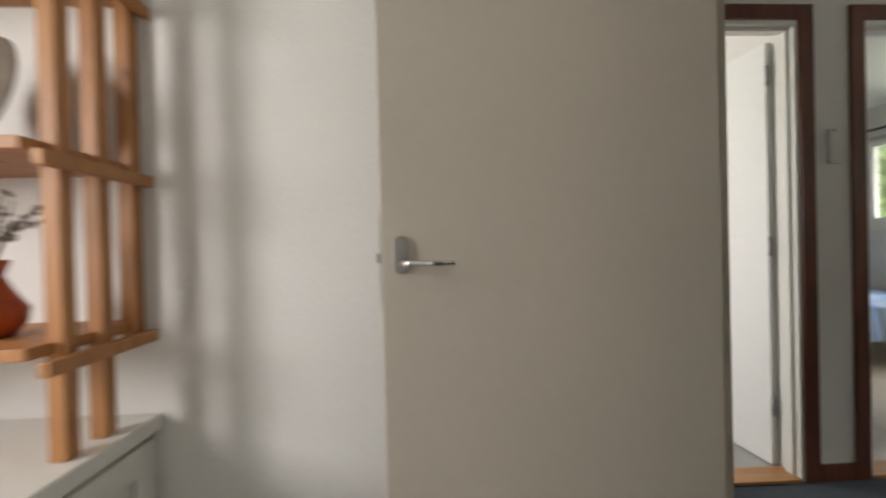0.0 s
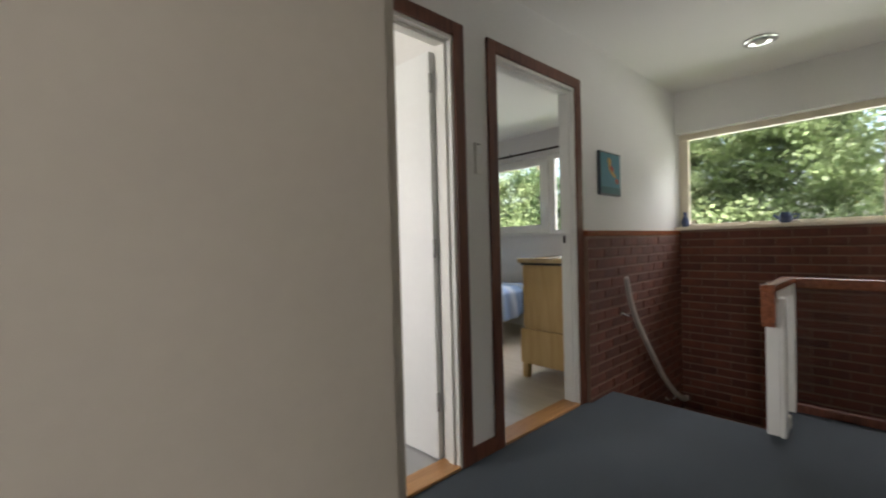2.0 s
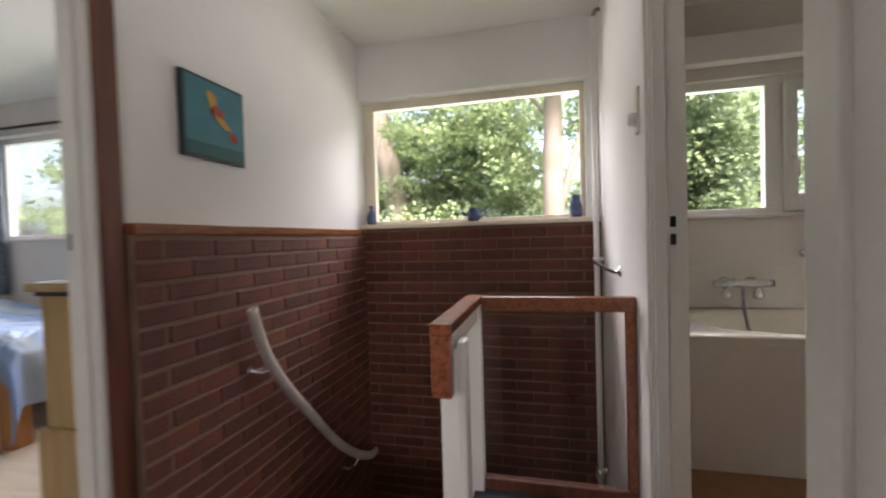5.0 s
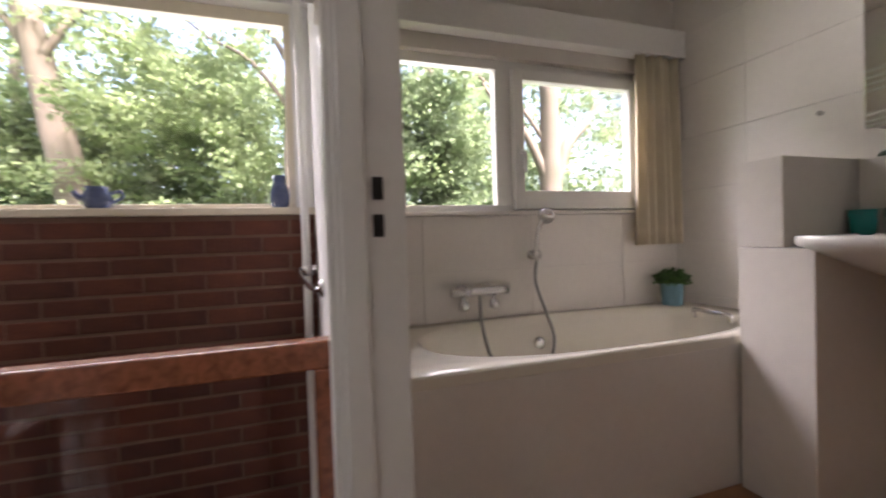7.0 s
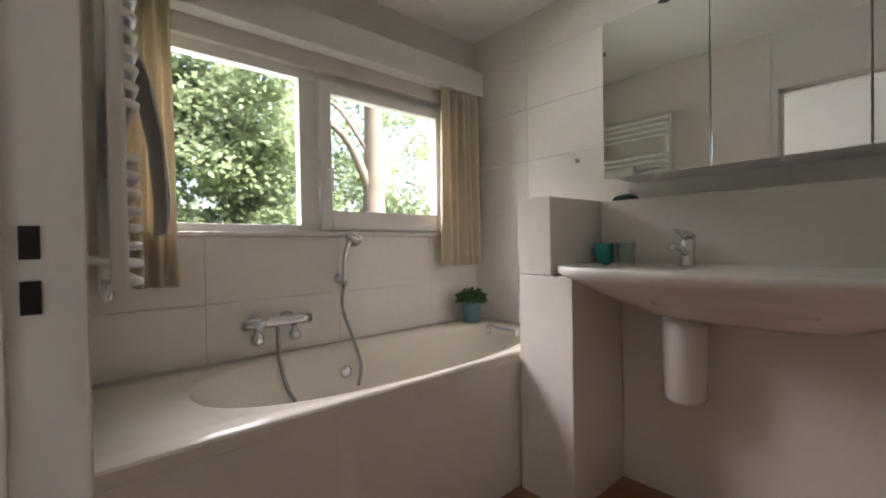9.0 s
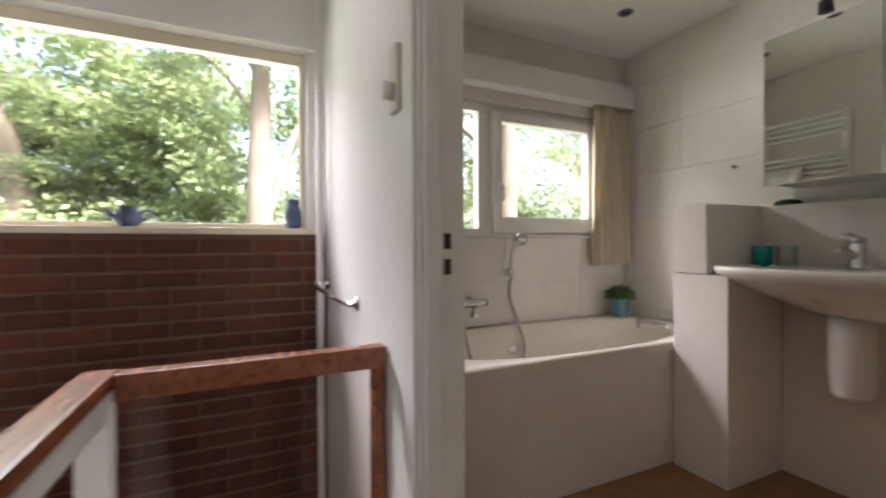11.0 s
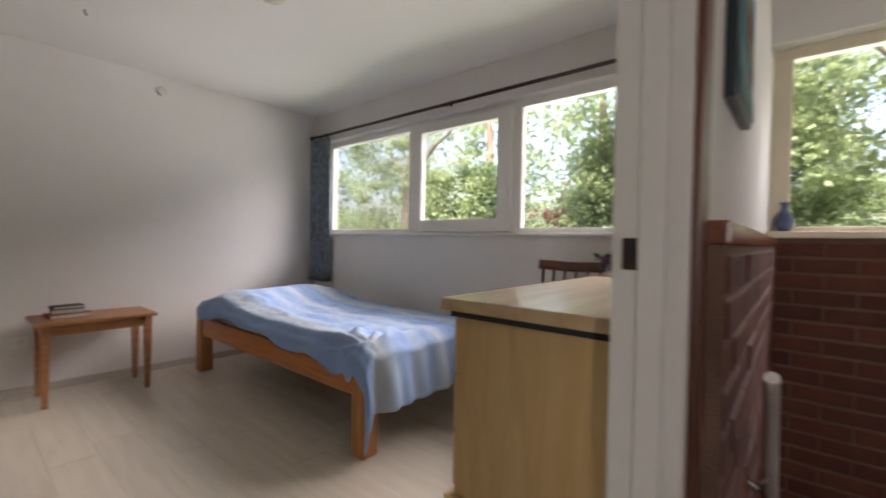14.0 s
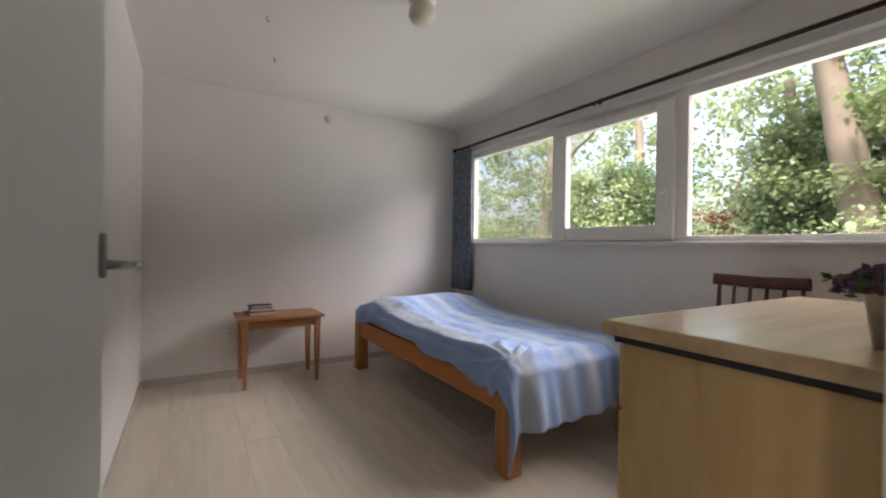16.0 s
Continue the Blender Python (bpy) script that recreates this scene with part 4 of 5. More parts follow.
thicken(part("cloth", bm, "blanket", spread_ob), 0.006)

tb = thing("side_table", "small orange-brown wooden table against the wall", "table", (2.44, 5.52, 0))
one_box("tabletop", "table_wood", tb, 0, 0, 0.52, 0.64, 0.42, 0.542, bevel=0.006)
for x, y in ((0.055, 0.06), (0.595, 0.06), (0.055, 0.37), (0.595, 0.37)):
    bm = bmesh.new()
    vs = box(bm, x - 0.024, y - 0.024, 0.001, x + 0.024, y + 0.024, 0.519, 0.003)
    for v in vs:
        if v.co.z < 0.1:
            v.co.x, v.co.y = x + (v.co.x - x) * 0.6, y + (v.co.y - y) * 0.6
    part("leg", bm, "table_wood", tb)
for a in ((0.08, 0.05, 0.45, 0.57, 0.068, 0.519), (0.08, 0.362, 0.45, 0.57, 0.38, 0.519), (0.045, 0.085, 0.45, 0.063, 0.345, 0.519), (0.587, 0.085, 0.45, 0.605, 0.345, 0.519)):
    one_box("apron", "table_wood", tb, *a, bevel=0.002)
zb = 0.5425
for cov, w, d, h, turn in (("book_red", 0.21, 0.14, 0.028, 8), ("book_dark", 0.17, 0.12, 0.03, -4), ("book_dark", 0.165, 0.11, 0.018, 5)):
    bk = thing("book", ("red" if cov == "book_red" else "dark") + " hardback book stacked on the side table", "book", (2.62, 5.73, zb), "books on the table", turn)
    one_box("pages", "paper", bk, -w / 2 + 0.006, -d / 2 + 0.005, 0.003, w / 2 - 0.003, d / 2 - 0.005, h - 0.003, bevel=0.0)
    bm = bmesh.new()
    box(bm, -w / 2, -d / 2, 0, w / 2, d / 2, 0.0028)
    box(bm, -w / 2, -d / 2, h - 0.0028, w / 2, d / 2, h)
    box(bm, -w / 2, -d / 2, 0.0028, -w / 2 + 0.005, d / 2, h - 0.0028)
    part("cover", bm, cov, bk)
    zb += h + 0.0006

ch = thing("chest_of_drawers", "pale birch chest of drawers beside the door", "chest of drawers", (2.985, 2.262, 0))
one_box("top", "chest_top", ch, 0.0, -0.006, 0.9, 1.12, 0.51, 0.934, bevel=0.004)
# black strip that paints in the line of shade under the top
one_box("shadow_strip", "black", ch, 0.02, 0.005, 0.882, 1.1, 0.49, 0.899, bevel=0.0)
one_box("upper_body", "chest", ch, 0.032, 0.0, 0.385, 1.088, 0.476, 0.8815, bevel=0.003)
one_box("lower_body", "chest", ch, 0.012, 0.0, 0.115, 1.108, 0.498, 0.3845, bevel=0.006)
for x in (0.015, 1.055):
    for y in (0.01, 0.44):
        one_box("foot", "chest", ch, x, y, 0.001, x + 0.05, y + 0.05, 0.1145, bevel=0.006)
for k, (z0, z1) in enumerate(((0.40, 0.55), (0.56, 0.71), (0.72, 0.872))):
    for x0 in (0.045, 0.565):
        dr = one_box("drawer_front", "chest", ch, x0, 0.4765, z0, x0 + 0.51, 0.494, z1, bevel=0.004)
        bm = bmesh.new()
        lathe(bm, [(0.008, 0), (0.008, 0.012), (0.014, 0.018), (0.012, 0.026), (0.0001, 0.027)], (0, 0, 0), 14, m=pose(x0 + 0.255, 0.4945, (z0 + z1) / 2, -90))
        part("knob", bm, "chest_top", dr)
dr = one_box("drawer_front", "chest", ch, 0.03, 0.4985, 0.13, 1.09, 0.514, 0.372, bevel=0.004)
for x in (0.28, 0.84):
    bm = bmesh.new()
    lathe(bm, [(0.008, 0), (0.008, 0.012), (0.014, 0.018), (0.012, 0.026), (0.0001, 0.027)], (0, 0, 0), 14, m=pose(x, 0.5145, 0.25, -90))
    part("knob", bm, "chest_top", dr)


def sprig_plant(ob, base_z, radius, height, n, leaf, mats, size, seed):
    rnd = random.Random(seed)
    vs, fs, kinds = {m: [] for m in mats}, {m: [] for m in mats}, mats
    for k in range(n):
        a, r = rnd.uniform(0, 6.283), radius * math.sqrt(rnd.random())
        h = base_z + height * rnd.uniform(0.15, 1.0) * (1 - 0.45 * (r / radius) ** 2)
        c = Vector((r * math.cos(a), r * math.sin(a), h))
        m = mats[0] if rnd.random() < leaf else mats[-1]
        d = Vector((rnd.uniform(-1, 1), rnd.uniform(-1, 1), rnd.uniform(-0.2, 1))).normalized()
        s = d.cross(Vector((rnd.uniform(-1, 1), rnd.uniform(-1, 1), rnd.uniform(-1, 1)))).normalized()
        L = size * rnd.uniform(0.6, 1.3)
        i = len(vs[m])
        vs[m] += [c, c + d * L * 0.5 + s * L * 0.3, c + d * L, c + d * L * 0.5 - s * L * 0.3]
        fs[m].append((i, i + 1, i + 2, i + 3))
    for m in set(mats):
        me = bpy.data.meshes.new("foliage")
        me.from_pydata(vs[m], [], fs[m])
        me.materials.append(M[m])
        o = new("foliage" if m == "herb" else "blossom", me)
        o.parent = ob
        tagged(o, kind="stuff")


pot = thing("potted_heather", "purple heather in a small zinc pot", "plant", (3.19, 2.315, 0.9345))
bm = bmesh.new()
lathe(bm, [(0.034, 0), (0.047, 0.1), (0.05, 0.103), (0.046, 0.103), (0.043, 0.085), (0.0001, 0.085)], (0, 0, 0), 28)
part("pot", bm, "zinc", pot)
sprig_plant(pot, 0.085, 0.09, 0.06, 520, 0.3, ("herb", "heather"), 0.022, 3)

cr = thing("wooden_chair", "dark brown wooden chair with a spindle back", "chair", (4.36, 3.07, 0))
bm = bmesh.new()
box(bm, -0.26, -0.2, 0.43, 0.13, 0.2, 0.455, 0.012)
part("seat", bm, "dark_wood", cr)
for x, y in ((-0.22, -0.16), (-0.22, 0.16), (0.1, -0.16), (0.1, 0.16)):
    bm = bmesh.new()
    tube(bm, [(x * 1.15, y * 1.15, 0.002), (x, y, 0.43)], [0.014, 0.02], 12)
    part("leg", bm, "dark_wood", cr)
for k in range(6):
    y = -0.165 + 0.066 * k
    bm = bmesh.new()
    tube(bm, [(0.105, y, 0.452), (0.15, y * 1.05, 0.7), (0.18, y * 1.08, 0.93)], [0.009, 0.013 if k in (0, 5) else 0.01, 0.009], 10)
    part("spindle", bm, "dark_wood", cr)
bm = bmesh.new()
tube(bm, smooth_path([(0.17, -0.205, 0.955), (0.19, -0.1, 0.95), (0.195, 0, 0.947), (0.19, 0.1, 0.95), (0.17, 0.205, 0.955)], 4), 0.03, 12, 0.4)
part("top_rail", bm, "dark_wood", cr)


def curtain(name, label, at, width, z0, z1, material, folds, depth, seed, taper=0.0):
    """Pleated cloth that hangs in the plane x = const."""
    ob = thing(name, label, "curtain", at)
    rnd = random.Random(seed)
    ph = [rnd.uniform(0, 6.28) for _ in range(4)]
    n, k = folds * 12, 14
    bm = bmesh.new()
    rows = []
    for j in range(k + 1):
        z = z0 + (z1 - z0) * j / k
        h = 1 - j / k
        row = []
        for i in range(n + 1):
            u = i / n
            y = width * (u - 0.5) * (1 + taper * h)
            x = depth * (math.sin(u * folds * 6.283 + ph[0] + 0.5 * math.sin(u * 5 + ph[1])) * (0.75 + 0.4 * h) + 0.35 * math.sin(u * folds * 2.6 + ph[2] + h))
            row.append(bm.verts.new((x, y, z)))
        rows.append(row)
    for j in range(k):
        for i in range(n):
            f = bm.faces.new((rows[j][i], rows[j][i + 1], rows[j + 1][i + 1], rows[j + 1][i]))
            f.smooth = True
    thicken(part("cloth", bm, material, ob), 0.003)
    return ob


curtain("curtain", "blue-grey patterned curtain drawn aside in the bedroom", (4.6, 5.82, 0), 0.34, 0.66, 2.12, "curtain_blue", 6, 0.026, 1)
curtain("curtain", "blue-grey patterned curtain drawn aside in the bedroom", (4.6, 2.47, 0), 0.3, 0.71, 2.12, "curtain_blue", 6, 0.026, 2)
rod = thing("curtain_rod", "dark brown wooden curtain rod over the bedroom window", "curtain rod", (4.6, 4.25, 2.148))
bm = bmesh.new()
tube(bm, [(0, -1.74, 0), (0, 1.7, 0)], 0.013, 12)
part("rod", bm, "iron", rod)
for s, e in ((-1, -1.74), (1, 1.7)):
    bm = bmesh.new()
    tube(bm, [(0, e, 0), (0, e + s * 0.015, 0), (0, e + s * 0.03, 0), (0, e + s * 0.042, 0)], [0.014, 0.023, 0.02, 0.008], 12)
    part("finial", bm, "iron", rod)
for y in (-1.65, -0.124, 1.55):
    bm = bmesh.new()
    tube(bm, [(0.06, y, 0.02), (0.02, y, 0.01), (0.0, y, -0.018)], 0.008, 8)
    lathe(bm, [(0.024, 0), (0.022, 0.008), (0.008, 0.012)], (0, 0, 0), 14, m=pose(0.06, y, 0.02, 0, -90))
    part("bracket", bm, "iron", rod)
lm = thing("ceiling_lamp", "small white ceiling lamp fitting in the bedroom", "lamp", (3.14, 4.02, H))
bm = bmesh.new()
lathe(bm, [(0.07, -0.001), (0.07, -0.03), (0.06, -0.045)], (0, 0, 0), 24)
part("rose", bm, "white_plastic", lm)
bm = bmesh.new()
lathe(bm, [(0.05, -0.046), (0.062, -0.06), (0.07, -0.1), (0.06, -0.125), (0.0001, -0.13)], (0, 0, 0), 24)
part("shade", bm, "plastic", lm)
for x, y in ((2.49, 4.66), (2.62, 5.2)):
    hk = thing("ceiling_hook", "tiny dark hook in the bedroom ceiling", "hook", (x, y, H), "ceiling hooks")
    bm = bmesh.new()
    tube(bm, [(0, 0, 0), (0, 0, -0.02), (0.008, 0, -0.03), (0.012, 0, -0.022)], 0.004, 8)
    part("hook", bm, "steel", hk)
kn = thing("blind_cover", "small round white fitting high on the bedroom wall", "wall fitting", (3.23, 6.0, 2.265))
bm = bmesh.new()
lathe(bm, [(0.032, 0.0005), (0.032, 0.014), (0.024, 0.02), (0.0001, 0.02)], (0, 0, 0), 22, m=pose(0, 0, 0, 90))
part("cap", bm, "plastic", kn)
so = thing("wall_socket", "white wall socket near the floor", "socket", (2.42, 6.0, 0.36))
one_box("plate", "white_plastic", so, -0.04, -0.012, -0.04, 0.04, -0.0005, 0.04, bevel=0.004)
bm = bmesh.new()
lathe(bm, [(0.02, 0), (0.02, 0.002)], (0, 0, 0), 18, m=pose(0, -0.0122, 0, 90))
part("inset", bm, "plastic", so)
structure("baseboard_bedroom", "baseboard", [(1.835, 5.984, 0, 4.655, 6.0, 0.055), (1.82, 3.2, 0, 1.835, 6.0, 0.055)], "low painted baseboard", "baseboard", 0.003)

structure("baseboard_landing", "mahogany", [(1.776, 2.128, 0, 1.944, B0 - 0.0005, 0.075), (0.836, 2.128, 0, 0.884, B0 - 0.0005, 0.075)], "brown stained baseboard between the doors", "baseboard", 0.003)

# ---- bathroom ----
tub = thing("bathtub", "built-in ivory bathtub with a tiled front", "bathtub", (4.265, -0.54, 0))
bm = bmesh.new()
N = 64
hx, hy = 0.385, 0.995


def squircle(a, rx, ry, p):
    c, s = math.cos(a), math.sin(a)
    return rx * math.copysign(abs(c) ** (2 / p), c), ry * math.copysign(abs(s) ** (2 / p), s)


levels = [(0.342, 0.8, 0.594, 2.5, 0.0), (0.332, 0.79, 0.588, 2.5, 0), (0.318, 0.77, 0.55, 2.5, 0), (0.29, 0.7, 0.35, 2.8, 0), (0.26, 0.62, 0.2, 2.8, 0), (0.2, 0.52, 0.165, 2.6, 0)]
ring0 = []
for i in range(N):
    a = 2 * math.pi * i / N
    c, s = math.cos(a), math.sin(a)
    k = min(hx / abs(c) if abs(c) > 1e-6 else 9, hy / abs(s) if abs(s) > 1e-6 else 9)
    ring0.append((c * k, s * k))
for k, cx in enumerate(((hx, hy), (-hx, hy), (-hx, -hy), (hx, -hy))):
    j = min(range(N), key=lambda i: (ring0[i][0] - cx[0]) ** 2 + (ring0[i][1] - cx[1]) ** 2)
    ring0[j] = cx
rings = [[bm.verts.new((x, y, 0.556)) for x, y in ring0], [bm.verts.new((x, y, 0.59)) for x, y in ring0],
         [bm.verts.new((x * 0.985, y * 0.994, 0.596)) for x, y in ring0]]
for rx, ry, z, p, o in levels:
    rings.append([])
    for i in range(N):
        a = math.atan2(ring0[i][1] / hy, ring0[i][0] / hx)
        x, y = squircle(a, rx, ry, p)
        rings[-1].append(bm.verts.new((x, y - 0.06, z)))
for a, b in zip(rings, rings[1:]):
    for i in range(N):
        f = bm.faces.new((a[i], a[(i + 1) % N], b[(i + 1) % N], b[i]))
        f.smooth = a is not rings[0] and a is not rings[1]
bm.faces.new(rings[-1])
part("basin", bm, "tub", tub)
for y0, y1 in ((-0.46, 0.4195), (0.42, 0.995)):
    one_box("front_tile", "tile", tub, -0.384, y0, 0.002, -0.368, y1, 0.555, bevel=0.002)
one_box("front_tile", "tile", tub, -0.384, -0.995, 0.002, -0.368, -0.4615, 0.555, bevel=0.002)
bm = bmesh.new()
lathe(bm, [(0.03, 0), (0.03, 0.006), (0.02, 0.01), (0.0001, 0.01)], (0, 0, 0), 20, m=pose(0.302, 0.02, 0.46, 0, -82))
part("overflow", bm, "chrome", tub)
bm = bmesh.new()
tube(bm, smooth_path([(-0.1, -0.79, 0.56), (-0.1, -0.785, 0.597), (-0.02, -0.77, 0.602), (0.08, -0.77, 0.6), (0.09, -0.785, 0.56)], 4), 0.011, 10)
part("grip", bm, "chrome", tub, "chrome grip in the tub end")

pier = structure("pier_bathroom", "tile", [(3.61, -1.548, 0, 3.867, -0.99, 0.938), (3.705, -1.548, 0.941, 3.868, -0.989, 1.263)], "cream tiled pier between bath and washbasin", "pier", 0.003)
structure("ledge_bathroom", "tile", [(2.0, -1.548, 0, 3.608, -1.4, 0.938), (2.0, -1.548, 0.941, 3.703, -1.399, 1.26)], "cream tiled ledge behind the washbasin", "ledge", 0.003)

# bath mixer, hand shower
mx_ = thing("bath_mixer", "chrome bath mixer tap with hose", "tap", (W, -0.2, 0.745))
bm = bmesh.new()
tube(bm, [(-0.075, -0.155, 0.0), (-0.075, -0.11, 0), (-0.075, 0.06, 0), (-0.075, 0.145, 0)], [0.022, 0.024, 0.024, 0.022], 16)
part("body", bm, "chrome", mx_)
for y in (-0.07, 0.07):
    bm = bmesh.new()
    tube(bm, [(0, y, 0), (-0.012, y, 0), (-0.02, y, 0), (-0.07, y, 0)], [0.034, 0.034, 0.016, 0.016], 16)
    part("wall_union", bm, "chrome", mx_)
for y in (-0.075, 0.085):
    bm = bmesh.new()
    lathe(bm, [(0.012, 0), (0.014, -0.02), (0.026, -0.03), (0.028, -0.06), (0.02, -0.066)], (-0.085, y, -0.02), 16)
    part("valve_knob", bm, "chrome", mx_)
bm = bmesh.new()
tube(bm, smooth_path([(-0.08, 0.06, 0.02), (-0.14, 0.07, 0.028), (-0.19, 0.1, 0.01), (-0.2, 0.12, -0.004)], 4), 0.014, 12)
part("spout", bm, "chrome", mx_)
bm = bmesh.new()
tube(bm, smooth_path([(-0.085, 0.0, -0.02), (-0.1, 0.0, -0.15), (-0.115, -0.03, -0.3), (-0.12, -0.1, -0.42)], 5), 0.0085, 10)
part("hose", bm, "steel", mx_)
hs = thing("hand_shower", "chrome hand shower on a wall holder with a grey hose", "shower", (W, -0.54, 0.91))
bm = bmesh.new()
tube(bm, [(0, 0, 0), (-0.012, 0, 0), (-0.014, 0, 0), (-0.05, 0, 0)], [0.024, 0.024, 0.014, 0.016], 14)
lathe(bm, [(0.018, -0.02), (0.021, -0.01), (0.021, 0.02), (0.017, 0.025)], (-0.055, 0, 0), 14)
part("holder", bm, "chrome", hs)
bm = bmesh.new()
tube(bm, smooth_path([(-0.052, 0.0, -0.03), (-0.058, 0, 0.06), (-0.066, -0.01, 0.14), (-0.085, -0.025, 0.185)], 4), 0.012, 12)
part("shower_handle", bm, "chrome", hs)
bm = bmesh.new()
lathe(bm, [(0.012, 0.03), (0.036, 0.015), (0.043, 0.0), (0.04, -0.008), (0.0001, -0.008)], (0, 0, 0), 22, m=pose(-0.1, -0.035, 0.2, 30, 55, 0))
part("shower_head", bm, "chrome", hs)
bm = bmesh.new()
tube(bm, smooth_path([(-0.052, 0, -0.03), (-0.055, 0.01, -0.14), (-0.085, -0.03, -0.3), (-0.12, -0.05, -0.42), (-0.13, -0.03, -0.52)], 6), 0.0085, 10)
part("hose", bm, "steel", hs)

pp = thing("potted_plant", "small green plant in a blue-grey pot on the bath rim", "plant", (4.53, -1.36, 0.597))
bm = bmesh.new()
lathe(bm, [(0.052, 0), (0.056, 0.01), (0.062, 0.12), (0.062, 0.125), (0.055, 0.125), (0.053, 0.11), (0.0001, 0.11)], (0, 0, 0), 28)
part("pot", bm, "pot_blue", pp)
sprig_plant(pp, 0.11, 0.088, 0.09, 900, 1.0, ("herb", "herb"), 0.022, 8)

# washbasin
sk = thing("washbasin", "wide white ceramic washbasin on the tiled ledge", "washbasin", (3.11, -1.4, 0.98))
bm = bmesh.new()
N = 72
hw, dp = 0.6, 0.5


def sink_ring(k, z, sh=0.0):
    out = []
    for i in range(N):
        a = 2 * math.pi * i / N
        x, y = squircle(a, hw * k, dp / 2 * k, 3.6)
        out.append(bm.verts.new((x, y + dp / 2 - 0.002 + sh, z)))
    return out


seq = [sink_ring(0.3, -0.2, -0.11), sink_ring(0.5, -0.175, -0.09), sink_ring(0.75, -0.11, -0.05), sink_ring(0.92, -0.055, -0.015), sink_ring(0.995, -0.03), sink_ring(1.0, -0.012), sink_ring(0.99, 0.0), sink_ring(0.95, 0.0), sink_ring(0.93, -0.012)]
seq += [sink_ring(0.7, -0.018, 0.04), sink_ring(0.62, -0.06, 0.045), sink_ring(0.4, -0.13, 0.03), sink_ring(0.1, -0.14, 0.03)]
for a, b in zip(seq, seq[1:]):
    for i in range(N):
        f = bm.faces.new((a[i], a[(i + 1) % N], b[(i + 1) % N], b[i]))
        f.smooth = True
bm.faces.new(list(reversed(seq[0])))
bm.faces.new(seq[-1])
for v in bm.verts:
    if v.co.y < 0.03:
        v.co.y = max(v.co.y, 0.002)
part("bowl", bm, "ceramic", sk)
bm = bmesh.new()
lathe(bm, [(0.085, -0.515), (0.09, -0.5), (0.095, -0.3), (0.098, -0.19)], (0.2, 0.105, 0), 28, 0.8, 1.0)
part("siphon_cover", bm, "ceramic", sk, "white ceramic siphon cover")
tp = thing("basin_tap", "chrome single-lever basin tap", "tap", (3.31, -1.33, 0.97))
bm = bmesh.new()
lathe(bm, [(0.03, 0), (0.028, 0.01), (0.025, 0.05), (0.027, 0.1), (0.022, 0.112), (0.0001, 0.115)], (0, 0, 0), 20)
part("body", bm, "chrome", tp)
bm = bmesh.new()
tube(bm, smooth_path([(0, 0.01, 0.05), (0.01, 0.06, 0.075), (0.014, 0.11, 0.08), (0.015, 0.125, 0.066)], 4), 0.014, 12)
part("spout", bm, "chrome", tp)
bm = bmesh.new()
tube(bm, [(0, -0.01, 0.115), (0.004, 0.03, 0.132), (0.008, 0.09, 0.14)], [0.02, 0.014, 0.009], 12, 1.3)
part("lever", bm, "chrome", tp)
for x, mt, lab in ((3.655, "teal_plastic", "opaque turquoise plastic beaker by the washbasin"), (3.555, "tumbler", "clear turquoise tumbler by the washbasin")):
    cp = thing("beaker", lab, "cup", (x, -1.33, 0.967), "beakers")
    bm = bmesh.new()
    lathe(bm, [(0.035, 0), (0.042, 0.1), (0.0395, 0.1), (0.033, 0.004), (0.0001, 0.004)], (0, 0, 0), 24)
    part("wall", bm, mt, cp)
sd = thing("soap_dish", "small dark green soap dish on the ledge", "soap dish", (3.62, -1.47, 1.261))
bm = bmesh.new()
lathe(bm, [(0.045, 0), (0.06, 0.008), (0.05, 0.022), (0.02, 0.03), (0.0001, 0.03)], (0, 0, 0), 22, 1.0, 0.7)
part("dish", bm, "moss", sd)
hk = thing("wall_hook", "small chrome stud on the tiles", "hook", (3.9, -1.54, 1.5))
bm = bmesh.new()
lathe(bm, [(0.009, 0), (0.007, 0.012), (0.012, 0.016), (0.0001, 0.02)], (0, 0, 0), 14, m=pose(0, 0.0005, 0, -90))
part("stud", bm, "chrome", hk)

mc = thing("mirror_cabinet", "wide mirror cabinet with three mirrored doors", "mirror cabinet", (3.6, -1.54, 1.345))
one_box("body", "white_plastic", mc, -1.2, 0.002, 0, 0, 0.296, 0.64, bevel=0.003)
for k in range(3):
    mdo = one_box("mirror_door", "mirror", mc, -0.4 * k - 0.398, 0.298, -0.008, -0.4 * k - 0.002, 0.31, 0.645, bevel=0.0015)
    one_box("pull", "chrome", mdo, -0.4 * k - 0.205, 0.302, -0.022, -0.4 * k - 0.195, 0.309, -0.0085, bevel=0.001)
ml = thing("mirror_lamp", "small dark spotlight over the mirror", "lamp", (3.36, -1.26, 1.99))
bm = bmesh.new()
tube(bm, [(0, 0, 0), (0, 0.0, 0.03), (0, 0.05, 0.04)], 0.006, 8)
part("arm", bm, "chrome", ml)
bm = bmesh.new()
lathe(bm, [(0.012, 0.03), (0.024, 0.02), (0.026, -0.02), (0.02, -0.022), (0.0001, -0.018)], (0, 0.06, 0.03), 18)
part("head", bm, "black", ml)
for x, y in ((4.205, -1.05), (3.3, -0.55), (4.205, -0.1)):
    s_ = thing("bathroom_spot", "small round recessed spotlight in the bathroom ceiling", "lamp", (x, y, H), "bathroom spots")
    bm = bmesh.new()
    lathe(bm, [(0.042, -0.0005), (0.042, -0.005), (0.03, -0.007), (0.028, -0.002)], (0, 0, 0), 24)
    part("ring", bm, "steel", s_)
    bm = bmesh.new()
    lathe(bm, [(0.027, -0.0075), (0.02, -0.009), (0.0001, -0.01)], (0, 0, 0), 20)
    part("lens", bm, "black", s_)

